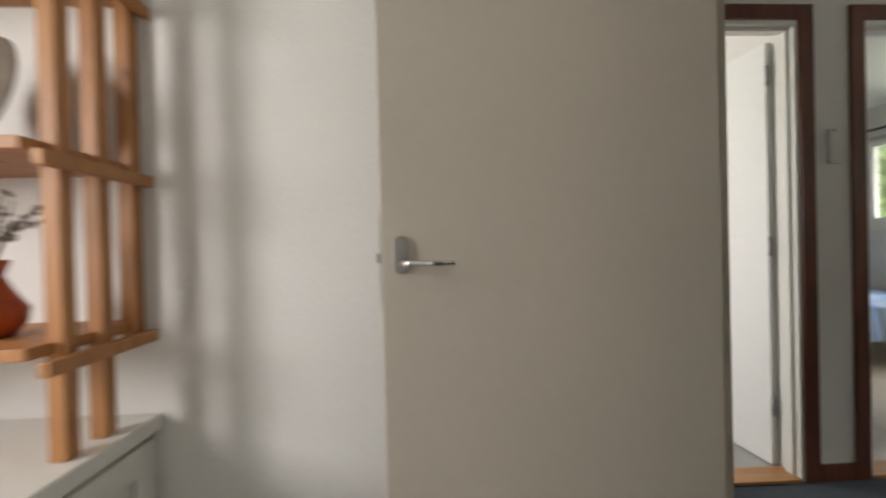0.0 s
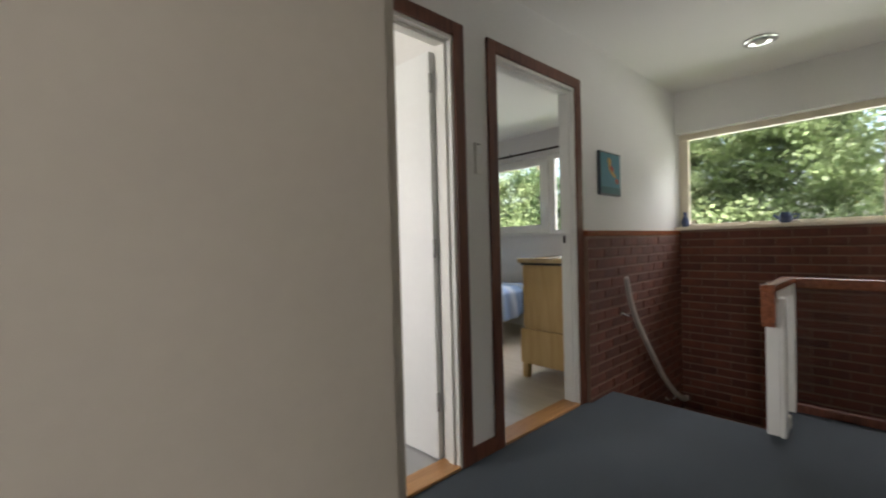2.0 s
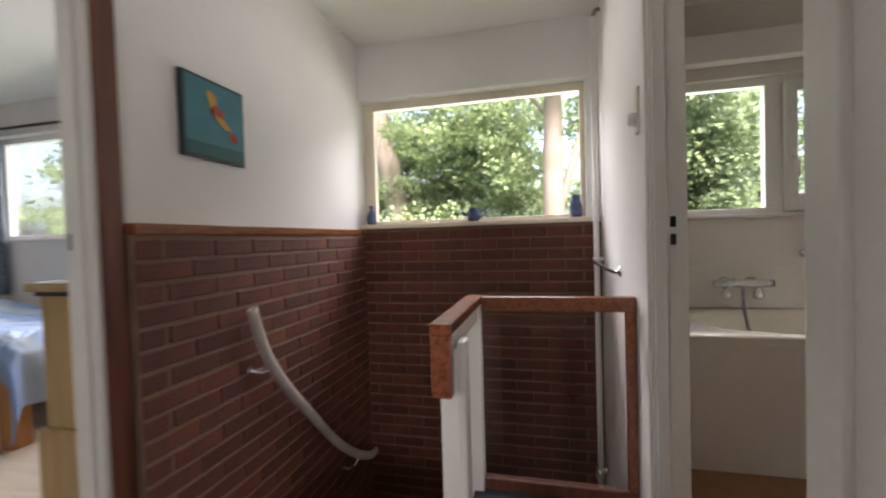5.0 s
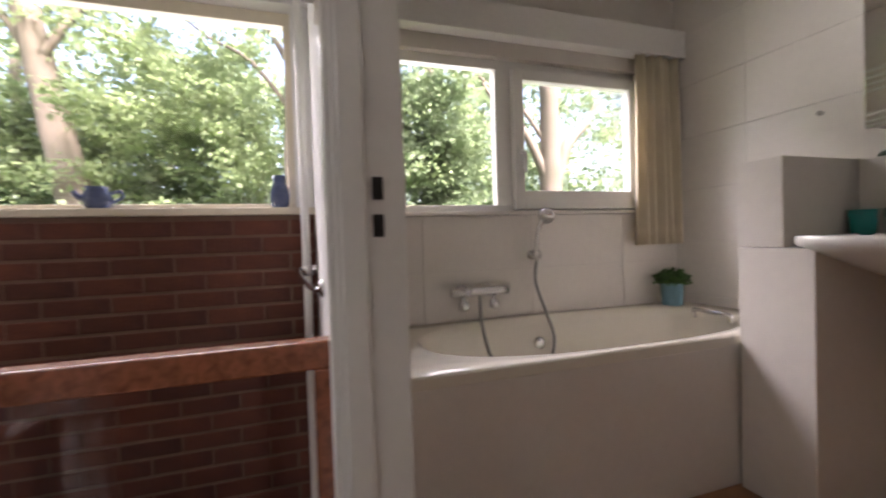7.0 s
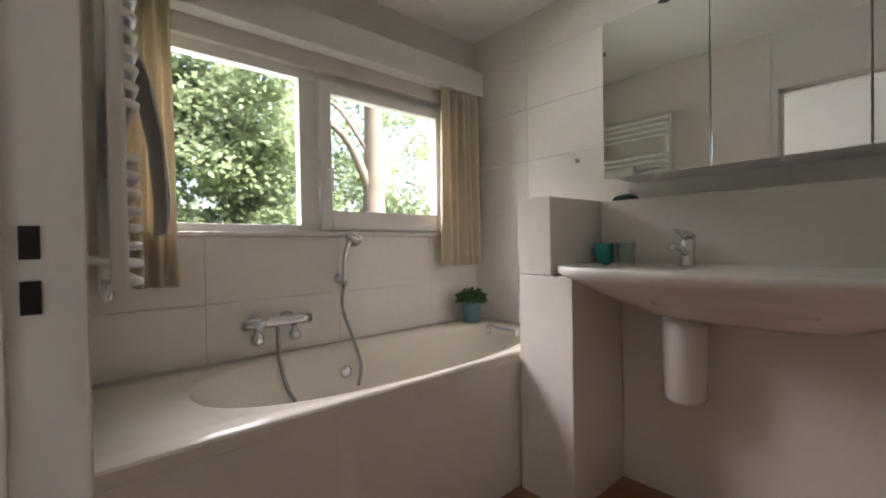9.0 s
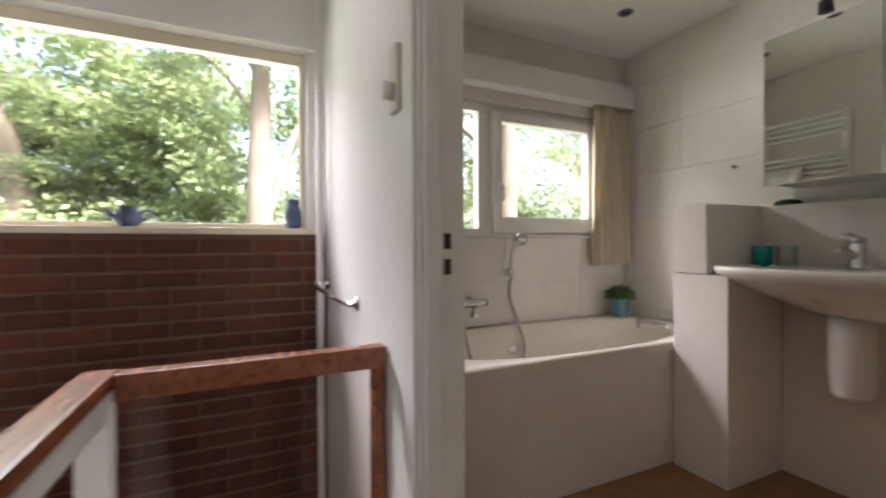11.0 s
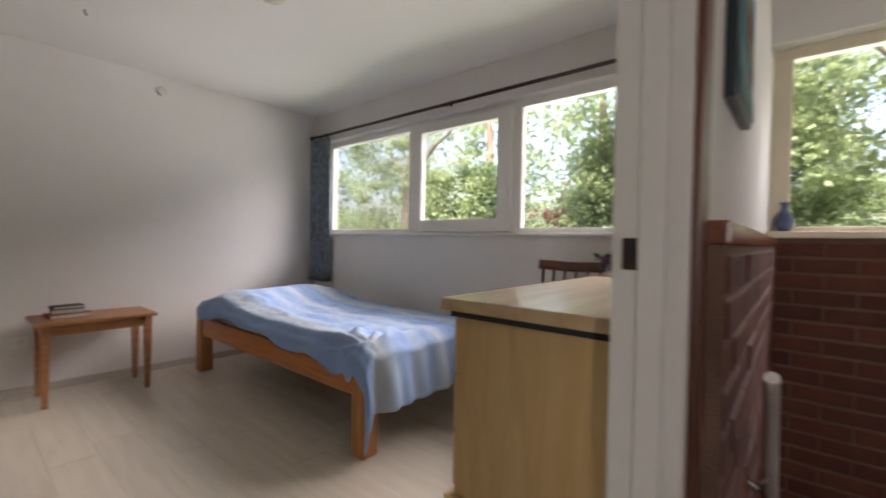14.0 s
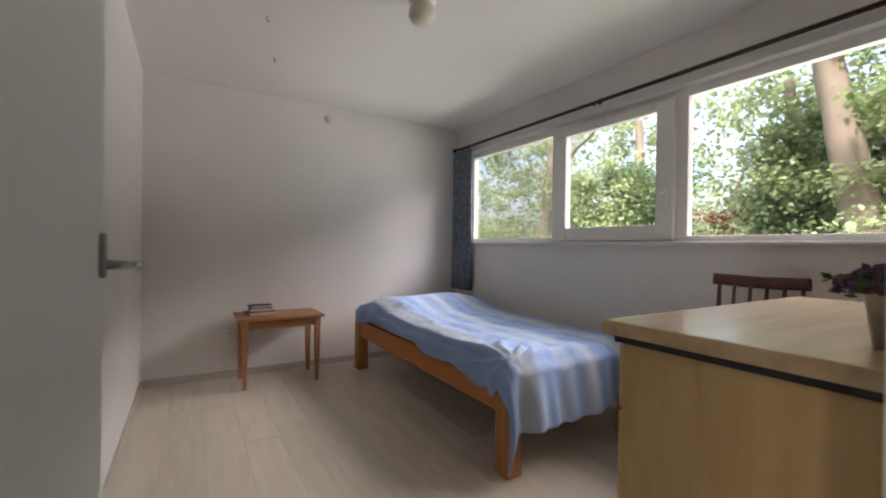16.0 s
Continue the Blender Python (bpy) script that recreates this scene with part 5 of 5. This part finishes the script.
rd = thing("towel_radiator", "white ladder towel radiator on the bathroom wall", "radiator", (4.19, C0 - 0.006, 0))
for x in (-0.25, 0.25):
    bm = bmesh.new()
    box(bm, x - 0.018, -0.085, 0.98, x + 0.018, -0.05, 2.02, 0.008)
    part("upright", bm, "white_plastic", rd)
for g, (z0, n) in enumerate(((1.0, 8), (1.42, 8), (1.86, 4))):
    for k in range(n):
        bm = bmesh.new()
        zr = z0 + k * 0.042
        tube(bm, [(-0.25, -0.068, zr), (-0.25, -0.092, zr), (-0.235, -0.105, zr), (0.235, -0.105, zr), (0.25, -0.092, zr), (0.25, -0.068, zr)], 0.011, 8)
        part("bar", bm, "white_plastic", rd)
for x, z in ((-0.25, 1.05), (0.25, 1.05), (-0.25, 1.9), (0.25, 1.9)):
    bm = bmesh.new()
    tube(bm, [(x, -0.05, z), (x, 0.0, z)], 0.01, 8)
    part("wall_bracket", bm, "white_plastic", rd)
bm = bmesh.new()
lathe(bm, [(0.012, 0), (0.018, -0.02), (0.018, -0.06), (0.01, -0.075)], (0.25, -0.068, 0.98), 14)
part("valve", bm, "chrome", rd)
tw = thing("towel", "white towel folded over the radiator", "towel", (4.29, C0 - 0.112, 0))
bm = bmesh.new()
rows = []
path = [(0.032, 1.3), (0.032, 1.52), (0.022, 1.61), (0.0, 1.645), (-0.028, 1.63), (-0.055, 1.56), (-0.085, 1.4), (-0.098, 1.22), (-0.094, 1.12)]
for y, z in path:
    rows.append([bm.verts.new((-0.13 + 0.26 * i / 12, y - 0.006 * math.sin(i * 1.1 + z * 4), z)) for i in range(13)])
for a, b in zip(rows, rows[1:]):
    for i in range(12):
        bm.faces.new((a[i], a[i + 1], b[i + 1], b[i])).smooth = True
thicken(part("cloth", bm, "towel", tw), 0.009)
curtain("bathroom_curtain", "cream curtain beside the bathroom window", (4.6, -1.34, 0), 0.3, 0.94, 2.012, "curtain_cream", 5, 0.028, 5, 0.08)
curtain("bathroom_curtain", "cream curtain beside the bathroom window", (4.6, 0.285, 0), 0.22, 0.93, 2.012, "curtain_cream", 4, 0.026, 6, 0.08)

# ---- study ----
cb = thing("sideboard", "orange veneered low cabinet in the study", "cabinet", (0.85, 3.55, 0))
one_box("body", "orange_wood", cb, 0, 0, 0.06, 0.87, 0.38, 0.685, bevel=0.004)
one_box("plinth", "dark_wood", cb, 0.03, 0.03, 0.001, 0.84, 0.36, 0.0595, bevel=0.002)
one_box("top_board", "orange_wood", cb, -0.006, -0.006, 0.6855, 0.876, 0.385, 0.705, bevel=0.003)
for k in range(2):
    d_ = one_box("cabinet_door", "orange_wood", cb, 0.006 + 0.432 * k, -0.018, 0.07, 0.432 + 0.432 * k, -0.0005, 0.68, bevel=0.003)
mo = thing("monitor", "black flat screen seen from the side on the cabinet", "monitor", (1.57, 3.72, 0.7055), turn=62)
bm = bmesh.new()
lathe(bm, [(0.12, 0), (0.12, 0.008), (0.05, 0.016), (0.0001, 0.017)], (0, 0, 0), 24, 1.0, 0.7)
part("foot", bm, "black", mo)
one_box("neck", "black", mo, -0.025, -0.015, 0.012, 0.025, 0.02, 0.09, bevel=0.004)
one_box("screen", "black", mo, -0.21, -0.04, 0.06, 0.21, -0.005, 0.36, bevel=0.008)
one_box("back_cover", "black", mo, -0.15, -0.0045, 0.1, 0.15, 0.04, 0.32, bevel=0.014)
one_box("socket_panel", "white_plastic", mo, -0.08, 0.0405, 0.13, -0.04, 0.0425, 0.16, bevel=0.0)
one_box("socket_panel", "white_plastic", mo, -0.08, 0.0405, 0.19, -0.05, 0.0425, 0.21, bevel=0.0)
cbl = thing("cable", "white cable hanging from the screen over the cabinet", "cable")
bm = bmesh.new()
tube(bm, smooth_path([(1.62, 3.66, 0.84), (1.67, 3.6, 0.8), (1.7, 3.53, 0.71), (1.71, 3.505, 0.6), (1.71, 3.5, 0.35), (1.7, 3.49, 0.02)], 6), 0.008, 8)
part("cord", bm, "white_plastic", cbl)
st = thing("storage_stool", "round blue-grey stool with a red padded top", "stool", (1.43, 3.12, 0))
bm = bmesh.new()
lathe(bm, [(0.232, 0.002), (0.236, 0.01), (0.236, 0.4), (0.228, 0.405), (0.0001, 0.405)], (0, 0, 0), 48)
part("drum", bm, "teal_vinyl", st)
bm = bmesh.new()
lathe(bm, [(0.228, 0.406), (0.234, 0.42), (0.225, 0.445), (0.18, 0.458), (0.0001, 0.462)], (0, 0, 0), 48)
part("cushion", bm, "red_cloth", st, "red felt cushion")
pr = thing("study_picture", "small pale print in a cream frame", "picture", (1.44, 3.95, 1.42))
one_box("frame", "plastic", pr, -0.06, -0.018, 0, 0.06, -0.0005, 0.3, bevel=0.003)
one_box("print", "lilac", pr, -0.045, -0.0195, 0.02, 0.045, -0.0182, 0.28, bevel=0.0)
sk2 = thing("wall_socket", "white wall socket behind the screen", "socket", (1.6, 3.95, 0.85))
one_box("plate", "white_plastic", sk2, -0.04, -0.012, -0.04, 0.04, -0.0005, 0.04, bevel=0.004)

# ---- front room ----
lc = thing("low_cupboard", "low white painted cupboard with a panelled front", "cupboard", (-1.47, 0.35, 0))
one_box("body", "paint", lc, 0, 0, 0.002, 0.79, 1.145, 0.625, bevel=0.003)
one_box("top", "paint", lc, -0.005, -0.01, 0.6255, 0.815, 1.148, 0.665, bevel=0.005)
for y0 in (0.02, 0.58):
    bm = bmesh.new()
    for a in ((0.7905, y0, 0.06, 0.808, y0 + 0.07, 0.61), (0.7905, y0 + 0.48, 0.06, 0.808, y0 + 0.55, 0.61), (0.7905, y0 + 0.0705, 0.06, 0.808, y0 + 0.4795, 0.13), (0.7905, y0 + 0.0705, 0.54, 0.808, y0 + 0.4795, 0.61)):
        box(bm, *a, 0.003)
    part("door_panel_frame", bm, "paint", lc)
sh = thing("open_shelf", "honey pine open shelf unit standing on the cupboard", "shelf", (-0.705, 1.21, 0.6655))
posts = ((0.0, 0.05), (0.0, 0.155), (0.0, 0.265))
for x in (0.0, -0.62):
    for k, (dx, y) in enumerate(posts):
        z0, z1 = (0.191 if k == 2 else 0.001), 1.35
        one_box("post", "pine_up", sh, x - 0.018, y - 0.018, z0, x + 0.018, y + 0.018, z1, bevel=0.003)
for z in (0.22, 0.62, 1.06):
    for x in (0.026, -0.594):
        one_box("cross_bar", "pine_up", sh, x - 0.001, -0.035, z - 0.03, x + 0.02, 0.295, z, bevel=0.003)
    bm = bmesh.new()
    box(bm, -0.66, -0.03, z + 0.001, 0.0, 0.29, z + 0.026, 0.003)
    part("board", bm, "pine_up", sh)
vs_ = thing("vase", "orange-red glazed vase with dried twigs on the shelf", "vase", (-0.885, 1.3, 0.913))
bm = bmesh.new()
lathe(bm, [(0.04, 0), (0.062, 0.03), (0.066, 0.06), (0.04, 0.1), (0.025, 0.13), (0.036, 0.165), (0.03, 0.165), (0.02, 0.13)], (0, 0, 0), 28)
part("body", bm, "vase_orange", vs_)
rnd = random.Random(4)
bm = bmesh.new()
for k in range(12):
    a = rnd.uniform(0, 6.28)
    p0 = Vector((0, 0, 0.13))
    p1 = Vector((0.03 * math.cos(a), 0.03 * math.sin(a), 0.22))
    p2 = Vector((rnd.uniform(0.05, 0.12) * math.cos(a), rnd.uniform(0.05, 0.12) * math.sin(a), rnd.uniform(0.22, 0.31)))
    tube(bm, [p0, p1, p2], [0.003, 0.0025, 0.0015], 5)
    for j in range(5):
        q = p1.lerp(p2, j / 4) + Vector((rnd.uniform(-1, 1), rnd.uniform(-1, 1), rnd.uniform(-1, 1))) * 0.012
        lathe(bm, [(0.001, -0.006), (0.007, 0), (0.001, 0.006)], q, 6)
part("twigs", bm, "twig", vs_, "dried brown twigs")
bw = thing("bowl", "dark patterned plate standing on the shelf", "plate", (-0.93, 1.36, 1.313))
bm = bmesh.new()
lathe(bm, [(0.04, 0), (0.1, 0.008), (0.135, 0.022), (0.132, 0.028), (0.09, 0.014), (0.0001, 0.01)], (0, 0, 0), 32, m=pose(0, 0.0, 0.135, 78, 0, -20))
part("plate", bm, "twig", bw)

# ---- outdoors: ground, trees, hedge ----
structure("ground", "grass", [(4.87, -600, LOW - 0.4, 900, 600, LOW - 0.2), (-600, -600, LOW - 0.6, 4.87, 600, LOW - 0.4)], "green lawn around the house", "ground")


def leaves(ob, name, centres, radii, per, size, material, seed, flat=0.55):
    """Many small pointed leaves, gathered in sprays."""
    rs = np.random.RandomState(seed)
    c = np.repeat(np.asarray(centres, float), per, 0)
    r = np.repeat(np.asarray(radii, float), per)[:, None]
    n = len(c)
    off = rs.normal(size=(n, 3))
    off /= np.linalg.norm(off, axis=1, keepdims=True)
    off *= rs.rand(n, 1) ** 0.5 * r
    off[:, 2] *= flat
    p = c + off
    d = rs.normal(size=(n, 3)) * (1, 1, 0.5)
    d[:, 2] -= 0.3
    d /= np.linalg.norm(d, axis=1, keepdims=True)
    s = np.cross(d, rs.normal(size=(n, 3)) * (0.5, 0.5, 1.0))
    s /= np.linalg.norm(s, axis=1, keepdims=True)
    L = size * rs.uniform(0.6, 1.35, (n, 1))
    v = np.stack([p, p + d * L * 0.45 + s * L * 0.32, p + d * L, p + d * L * 0.45 - s * L * 0.32], 1).reshape(-1, 3)
    me = bpy.data.meshes.new(name)
    me.from_pydata(v.tolist(), [], np.arange(4 * n).reshape(-1, 4).tolist())
    me.materials.append(M[material])
    o = new(name, me)
    o.parent = ob
    tagged(o, kind="stuff")
    return o


def tree(name, label, x, y, radius, height, lean, limbs, crown, material, seed, clumps=260, per=60, size=0.16):
    """Tapered trunk with limbs; crown: boxes (x0, x1, y0, y1, z0, z1) from the foot that hold the sprays."""
    ob = thing(name, label, "tree", (x, y, LOW - 0.21))
    rnd = random.Random(seed)
    bm = bmesh.new()
    pts, rad = [], []
    for k in range(12):
        t = k / 11
        pts.append((lean[0] * t + 0.12 * math.sin(4 * t + seed), lean[1] * t + 0.1 * math.sin(5 * t + 2 * seed), height * t))
        rad.append(radius * (1.25 if k == 0 else 1.0) * (1 - 0.72 * t))
    tube(bm, smooth_path(pts, 3), [rad[min(11, i // 3)] for i in range(34)], 14)
    part("trunk", bm, "bark", ob)
    for (z, dx, dy, dz, r) in limbs:
        t = z / height
        b = Vector((lean[0] * t, lean[1] * t, z))
        bm = bmesh.new()
        e = b + Vector((dx, dy, dz))
        q = smooth_path([b, b.lerp(e, 0.35) + Vector((0, 0, 0.15 * dz)), b.lerp(e, 0.7) + Vector((0, 0, 0.05)), e], 4)
        tube(bm, q, [r * (1 - 0.75 * i / (len(q) - 1)) for i in range(len(q))], 10)
        part("limb", bm, "bark", ob)
    cs, rr = [], []
    for k in range(clumps):
        x0, x1, y0, y1, z0, z1 = crown[rnd.randrange(len(crown))]
        cs.append((rnd.uniform(x0, x1), rnd.uniform(y0, y1), rnd.uniform(z0, z1)))
        rr.append(rnd.uniform(0.35, 0.95))
    leaves(ob, "crown", cs, rr, per, size, material, seed)
    return ob


tree("beech_tree", "tall pale beech with a forked trunk and green crown", 10.8, 0.55, 0.3, 11, (0.35, 0.15),
     [(4.4, 0.8, -1.6, 3.6, 0.1), (6.2, 0.6, 2.2, 2.2, 0.05), (7.0, 1.0, 1.8, 2.6, 0.06), (7.5, 0.5, -1.8, 2.5, 0.06)],
     [(0.6, 3.4, -3.2, 3.8, 3.4, 7.5), (1.2, 3.6, -3.0, 3.4, 2.2, 4.2), (-1.0, 3.0, -3.4, 3.6, 6.6, 10.5), (0.5, 3.0, 0.4, 4.2, 2.4, 6.8)], "leaf_bright", 3, 230, 170, 0.125)
tree("beech_tree", "tall pale beech with bright green leaves", 12.6, 4.1, 0.41, 12, (-0.5, 1.6),
     [(7.4, 0.6, -1.8, 2.4, 0.09), (7.2, 0.4, 2.0, 2.4, 0.09)],
     [(0.8, 3.0, -2.6, 0.6, 4.4, 8.5), (-1.0, 2.0, -2.8, 3.0, 7.2, 10.5), (1.0, 3.0, -2.4, -0.5, 2.4, 4.5), (0.6, 2.2, -2.6, 2.6, 5.2, 7.2), (0.8, 2.5, 0.4, 3.0, 4.4, 7.0)], "leaf_bright", 5, 300, 170, 0.12)
tree("beech_tree", "stout pale tree with forking limbs", 11.9, -5.5, 0.42, 11, (0.2, 0.3),
     [(5.0, 0.3, -1.8, 2.6, 0.2), (5.2, 0.4, 1.6, 2.6, 0.14), (6.2, 0.6, 2.0, 2.2, 0.07)],
     [(0.8, 3.4, -3.4, 3.6, 4.6, 9.5), (1.2, 3.6, -3.4, -1.4, 2.6, 5.0), (0.8, 2.6, 1.0, 4.6, 2.4, 6.2), (-0.8, 0.6, 2.4, 5.0, 4.2, 7.5)], "leaf_mid", 7, 340, 170, 0.125)
tree("far_tree", "slender tree beyond the bedroom window", 13.2, 13.3, 0.36, 11, (0.3, -0.5),
     [(5.4, 0.5, 2.0, 2.4, 0.14), (6.2, 0.3, -2.0, 2.2, 0.12)],
     [(-1.0, 2.4, -3.2, 3.4, 5.6, 9.8), (-1.5, 1.5, 1.2, 3.6, 2.2, 5.2), (-1.0, 1.5, -3.4, -0.8, 3.4, 6.5)], "leaf_bright", 9, 220, 150, 0.125)
tree("ivy_tree", "dark ivy-covered tree at the garden edge", 13.8, 6.1, 0.3, 8, (0.1, 0.1), [(4.0, 0.3, 0.8, 1.4, 0.1)],
     [(-0.8, 0.8, -0.95, 0.95, 0.4, 5.4)], "leaf_dark", 11, 120, 170, 0.11)
tree("ivy_tree", "dense dark green tree at the garden edge", 14.5, 10.4, 0.3, 9, (0.0, 0.1), [(4.4, 0.3, -0.8, 1.4, 0.1)],
     [(-1.2, 1.2, -1.5, 1.5, 0.5, 6.6)], "leaf_dark", 13, 150, 170, 0.12)
tree("rust_tree", "small tree with rust-brown leaves", 14.8, 7.7, 0.14, 6, (0.1, 0.1), [(3.0, 0.2, 0.8, 1.4, 0.06), (3.4, 0.2, -0.9, 1.2, 0.06)],
     [(-0.6, 0.8, -0.8, 0.8, 3.0, 5.2)], "leaf_rust", 15, 26, 80, 0.13)
tree("ivy_tree", "ivy-covered trunk beside the bathroom window view", 12.5, -2.6, 0.3, 9, (0.0, 0.1), [(4.4, 0.3, -0.8, 1.4, 0.1)],
     [(-0.6, 0.9, -0.6, 0.6, 1.0, 6.2)], "leaf_mid", 17, 48, 170, 0.11)

hedge = thing("shrubs", "mixed green shrubs and far trees behind the garden", "shrubs", (0, 0, LOW - 0.2))
tagged(hedge, kind="stuff")
rnd = random.Random(21)
for mt, n, seed in (("leaf_mid", 230, 1), ("leaf_bright", 200, 2), ("leaf_dark", 60, 3)):
    cs, rr = [], []
    for k in range(n):
        yy = rnd.uniform(-16, 24)
        xx = rnd.uniform(16.5, 21)
        top = 4.3 + 1.7 * math.sin(yy * 0.7 + seed) + 0.9 * math.sin(yy * 1.9)
        cs.append((xx, yy, rnd.uniform(0.2, max(1.5, top))))
        rr.append(rnd.uniform(0.7, 1.4))
    leaves(hedge, "shrub_leaves", cs, rr, 150, 0.19, mt, 30 + seed, 0.8)

far = thing("far_canopy", "crowns of far trees behind the garden", "trees", (0, 0, LOW - 0.2))
tagged(far, kind="stuff")
for mt, n, seed in (("leaf_mid", 170, 4), ("leaf_bright", 160, 5)):
    cs = [(rnd.uniform(20, 25), rnd.uniform(-24, 32), rnd.uniform(3.0, 12.0)) for k in range(n)]
    leaves(far, "canopy_leaves", cs, [rnd.uniform(0.8, 1.7) for k in range(n)], 100, 0.3, mt, 60 + seed, 0.8)

# ---- pieces: bricks, tiles, planks ----
def pieces(name, mesh_name, dims, bevel, material, places, parent):
    """Objects of their own on one shared mesh."""
    bm = bmesh.new()
    box(bm, *dims, bevel)
    me = bpy.data.meshes.new(mesh_name)
    bm.to_mesh(me)
    bm.free()
    me.materials.append(M[material])
    for m in places:
        o = new(name, me)
        o.parent = parent
        o.matrix_basis = m


rnd = random.Random(8)
wain_n = structure("brick_wainscot_north", "mortar", [(2.862, 2.1035, -1.0, 4.555, B0 - 0.001, 1.0895), ], "red-brown brick wainscot along the stairs", "wall")
wain_f = structure("brick_wainscot_facade", "mortar", [(4.5555, C1 + 0.001, -1.0, 4.599, 2.103, 1.1295)], "red-brown brick wall under the landing window", "wall")
bl, bh, pit = 0.206, 0.059, 0.0705
full, half, full_f, half_f, ends, ends_f = [], [], [], [], [], []
for row in range(30):
    z = 1.085 - 0.07 - pit * row
    if z < -0.96:
        break
    x = 2.866 + (0.0 if row % 2 else 0.106)
    if row % 2 == 0:
        half.append(pose(2.866, 2.1 + rnd.uniform(-0.0015, 0.0015), z))
    while x + bl < 4.54:
        if z > -0.08 or x > 3.15:
            full.append(pose(x, 2.1 + rnd.uniform(-0.002, 0.002), z + rnd.uniform(-0.001, 0.001), 0, 0, rnd.uniform(-0.3, 0.3)))
        x += bl + 0.005
    ends.append((4.542 - x, pose(x, 2.1, z)))
    y = C1 + 0.004 + (0.0 if row % 2 else 0.106)
    if row % 2 == 0:
        half_f.append(pose(4.552 + rnd.uniform(-0.0015, 0.0015), C1 + 0.004, z + 0.035))
    while y + bl < 2.1:
        full_f.append(pose(4.552 + rnd.uniform(-0.002, 0.002), y, z + 0.035 + rnd.uniform(-0.001, 0.001)))
        y += bl + 0.005
    ends_f.append((2.104 - y, pose(4.552, y, z + 0.035)))
for gap in {round(g, 3) for g, m in ends if g > 0.02}:
    pieces("brick", "cut_brick", (0, 0, 0, gap, 0.03, bh), 0.004, "brick", [m for g, m in ends if round(g, 3) == gap], wain_n)
for gap in {round(g, 3) for g, m in ends_f if g > 0.02}:
    pieces("brick", "cut_brick_facade", (0, 0, 0, 0.03, gap, bh), 0.004, "brick", [m for g, m in ends_f if round(g, 3) == gap], wain_f)
pieces("brick", "brick", (0, 0, 0, bl, 0.03, bh), 0.004, "brick", full, wain_n)
pieces("brick", "half_brick", (0, 0, 0, 0.094, 0.03, bh), 0.004, "brick", [m for m in half if m.translation.z > -0.08], wain_n)
pieces("brick", "brick_facade", (0, 0, 0, 0.03, bl, bh), 0.004, "brick", full_f, wain_f)
pieces("brick", "half_brick_facade", (0, 0, 0, 0.03, 0.094, bh), 0.004, "brick", half_f, wain_f)

# wall tiles, 0.6 by 0.3
def tiles(parent, axis, c, u0, u1, z0, z1, du=0.6, dz=0.302, first=0.0):
    rows = []
    z = z0
    while z < z1 - 0.02:
        zt = min(z + dz, z1)
        u = u0 - first
        while u < u1 - 0.02:
            a, b = max(u, u0), min(u + du, u1)
            if b - a > 0.02:
                rows.append((a, b, z, zt))
            u += du
        z += dz
    shapes = {}
    for a, b, lo, hi in rows:
        key = (round(b - a, 3), round(hi - lo, 3))
        shapes.setdefault(key, []).append((a, lo))
    for (w, h), at in shapes.items():
        g = 0.0008
        if axis == "y":
            pieces("tile", "wall_tile", (g, 0, g, w - g, 0.007, h - g), 0.0012, "tile", [pose(a, c, lo) for a, lo in at], parent)
        else:
            pieces("tile", "wall_tile", (0, g, g, 0.007, w - g, h - g), 0.0012, "tile", [pose(c, a, lo) for a, lo in at], parent)


tiles(wall_sink, "y", -1.5475, 2.0, W, 0.04, H, first=0.17)
tiles(facade_bath, "x", W + 0.0005, -1.54, C0 - 0.006, 0.54, 1.121, first=0.2)

# bedroom planks
rnd = random.Random(12)
pl = []
x = 1.822
k = 0
while x < 4.65:
    y = 2.25 - rnd.uniform(0, 1.2)
    w = min(0.192, 4.655 - x)
    while y < 5.98:
        a, b = max(y, 2.245), min(y + 1.285, 5.998)
        if b - a > 0.03:
            pl.append((x, a, w, b - a))
        y += 1.287
    x += 0.1925
shapes = {}
for x, a, w, l in pl:
    shapes.setdefault((round(w, 3), round(l, 3)), []).append(pose(x, a, 0))
for (w, l), at in shapes.items():
    pieces("plank", "floor_plank", (0, 0, -0.006, w, l, 0.0), 0.0009, "plank", at, floor_bed)
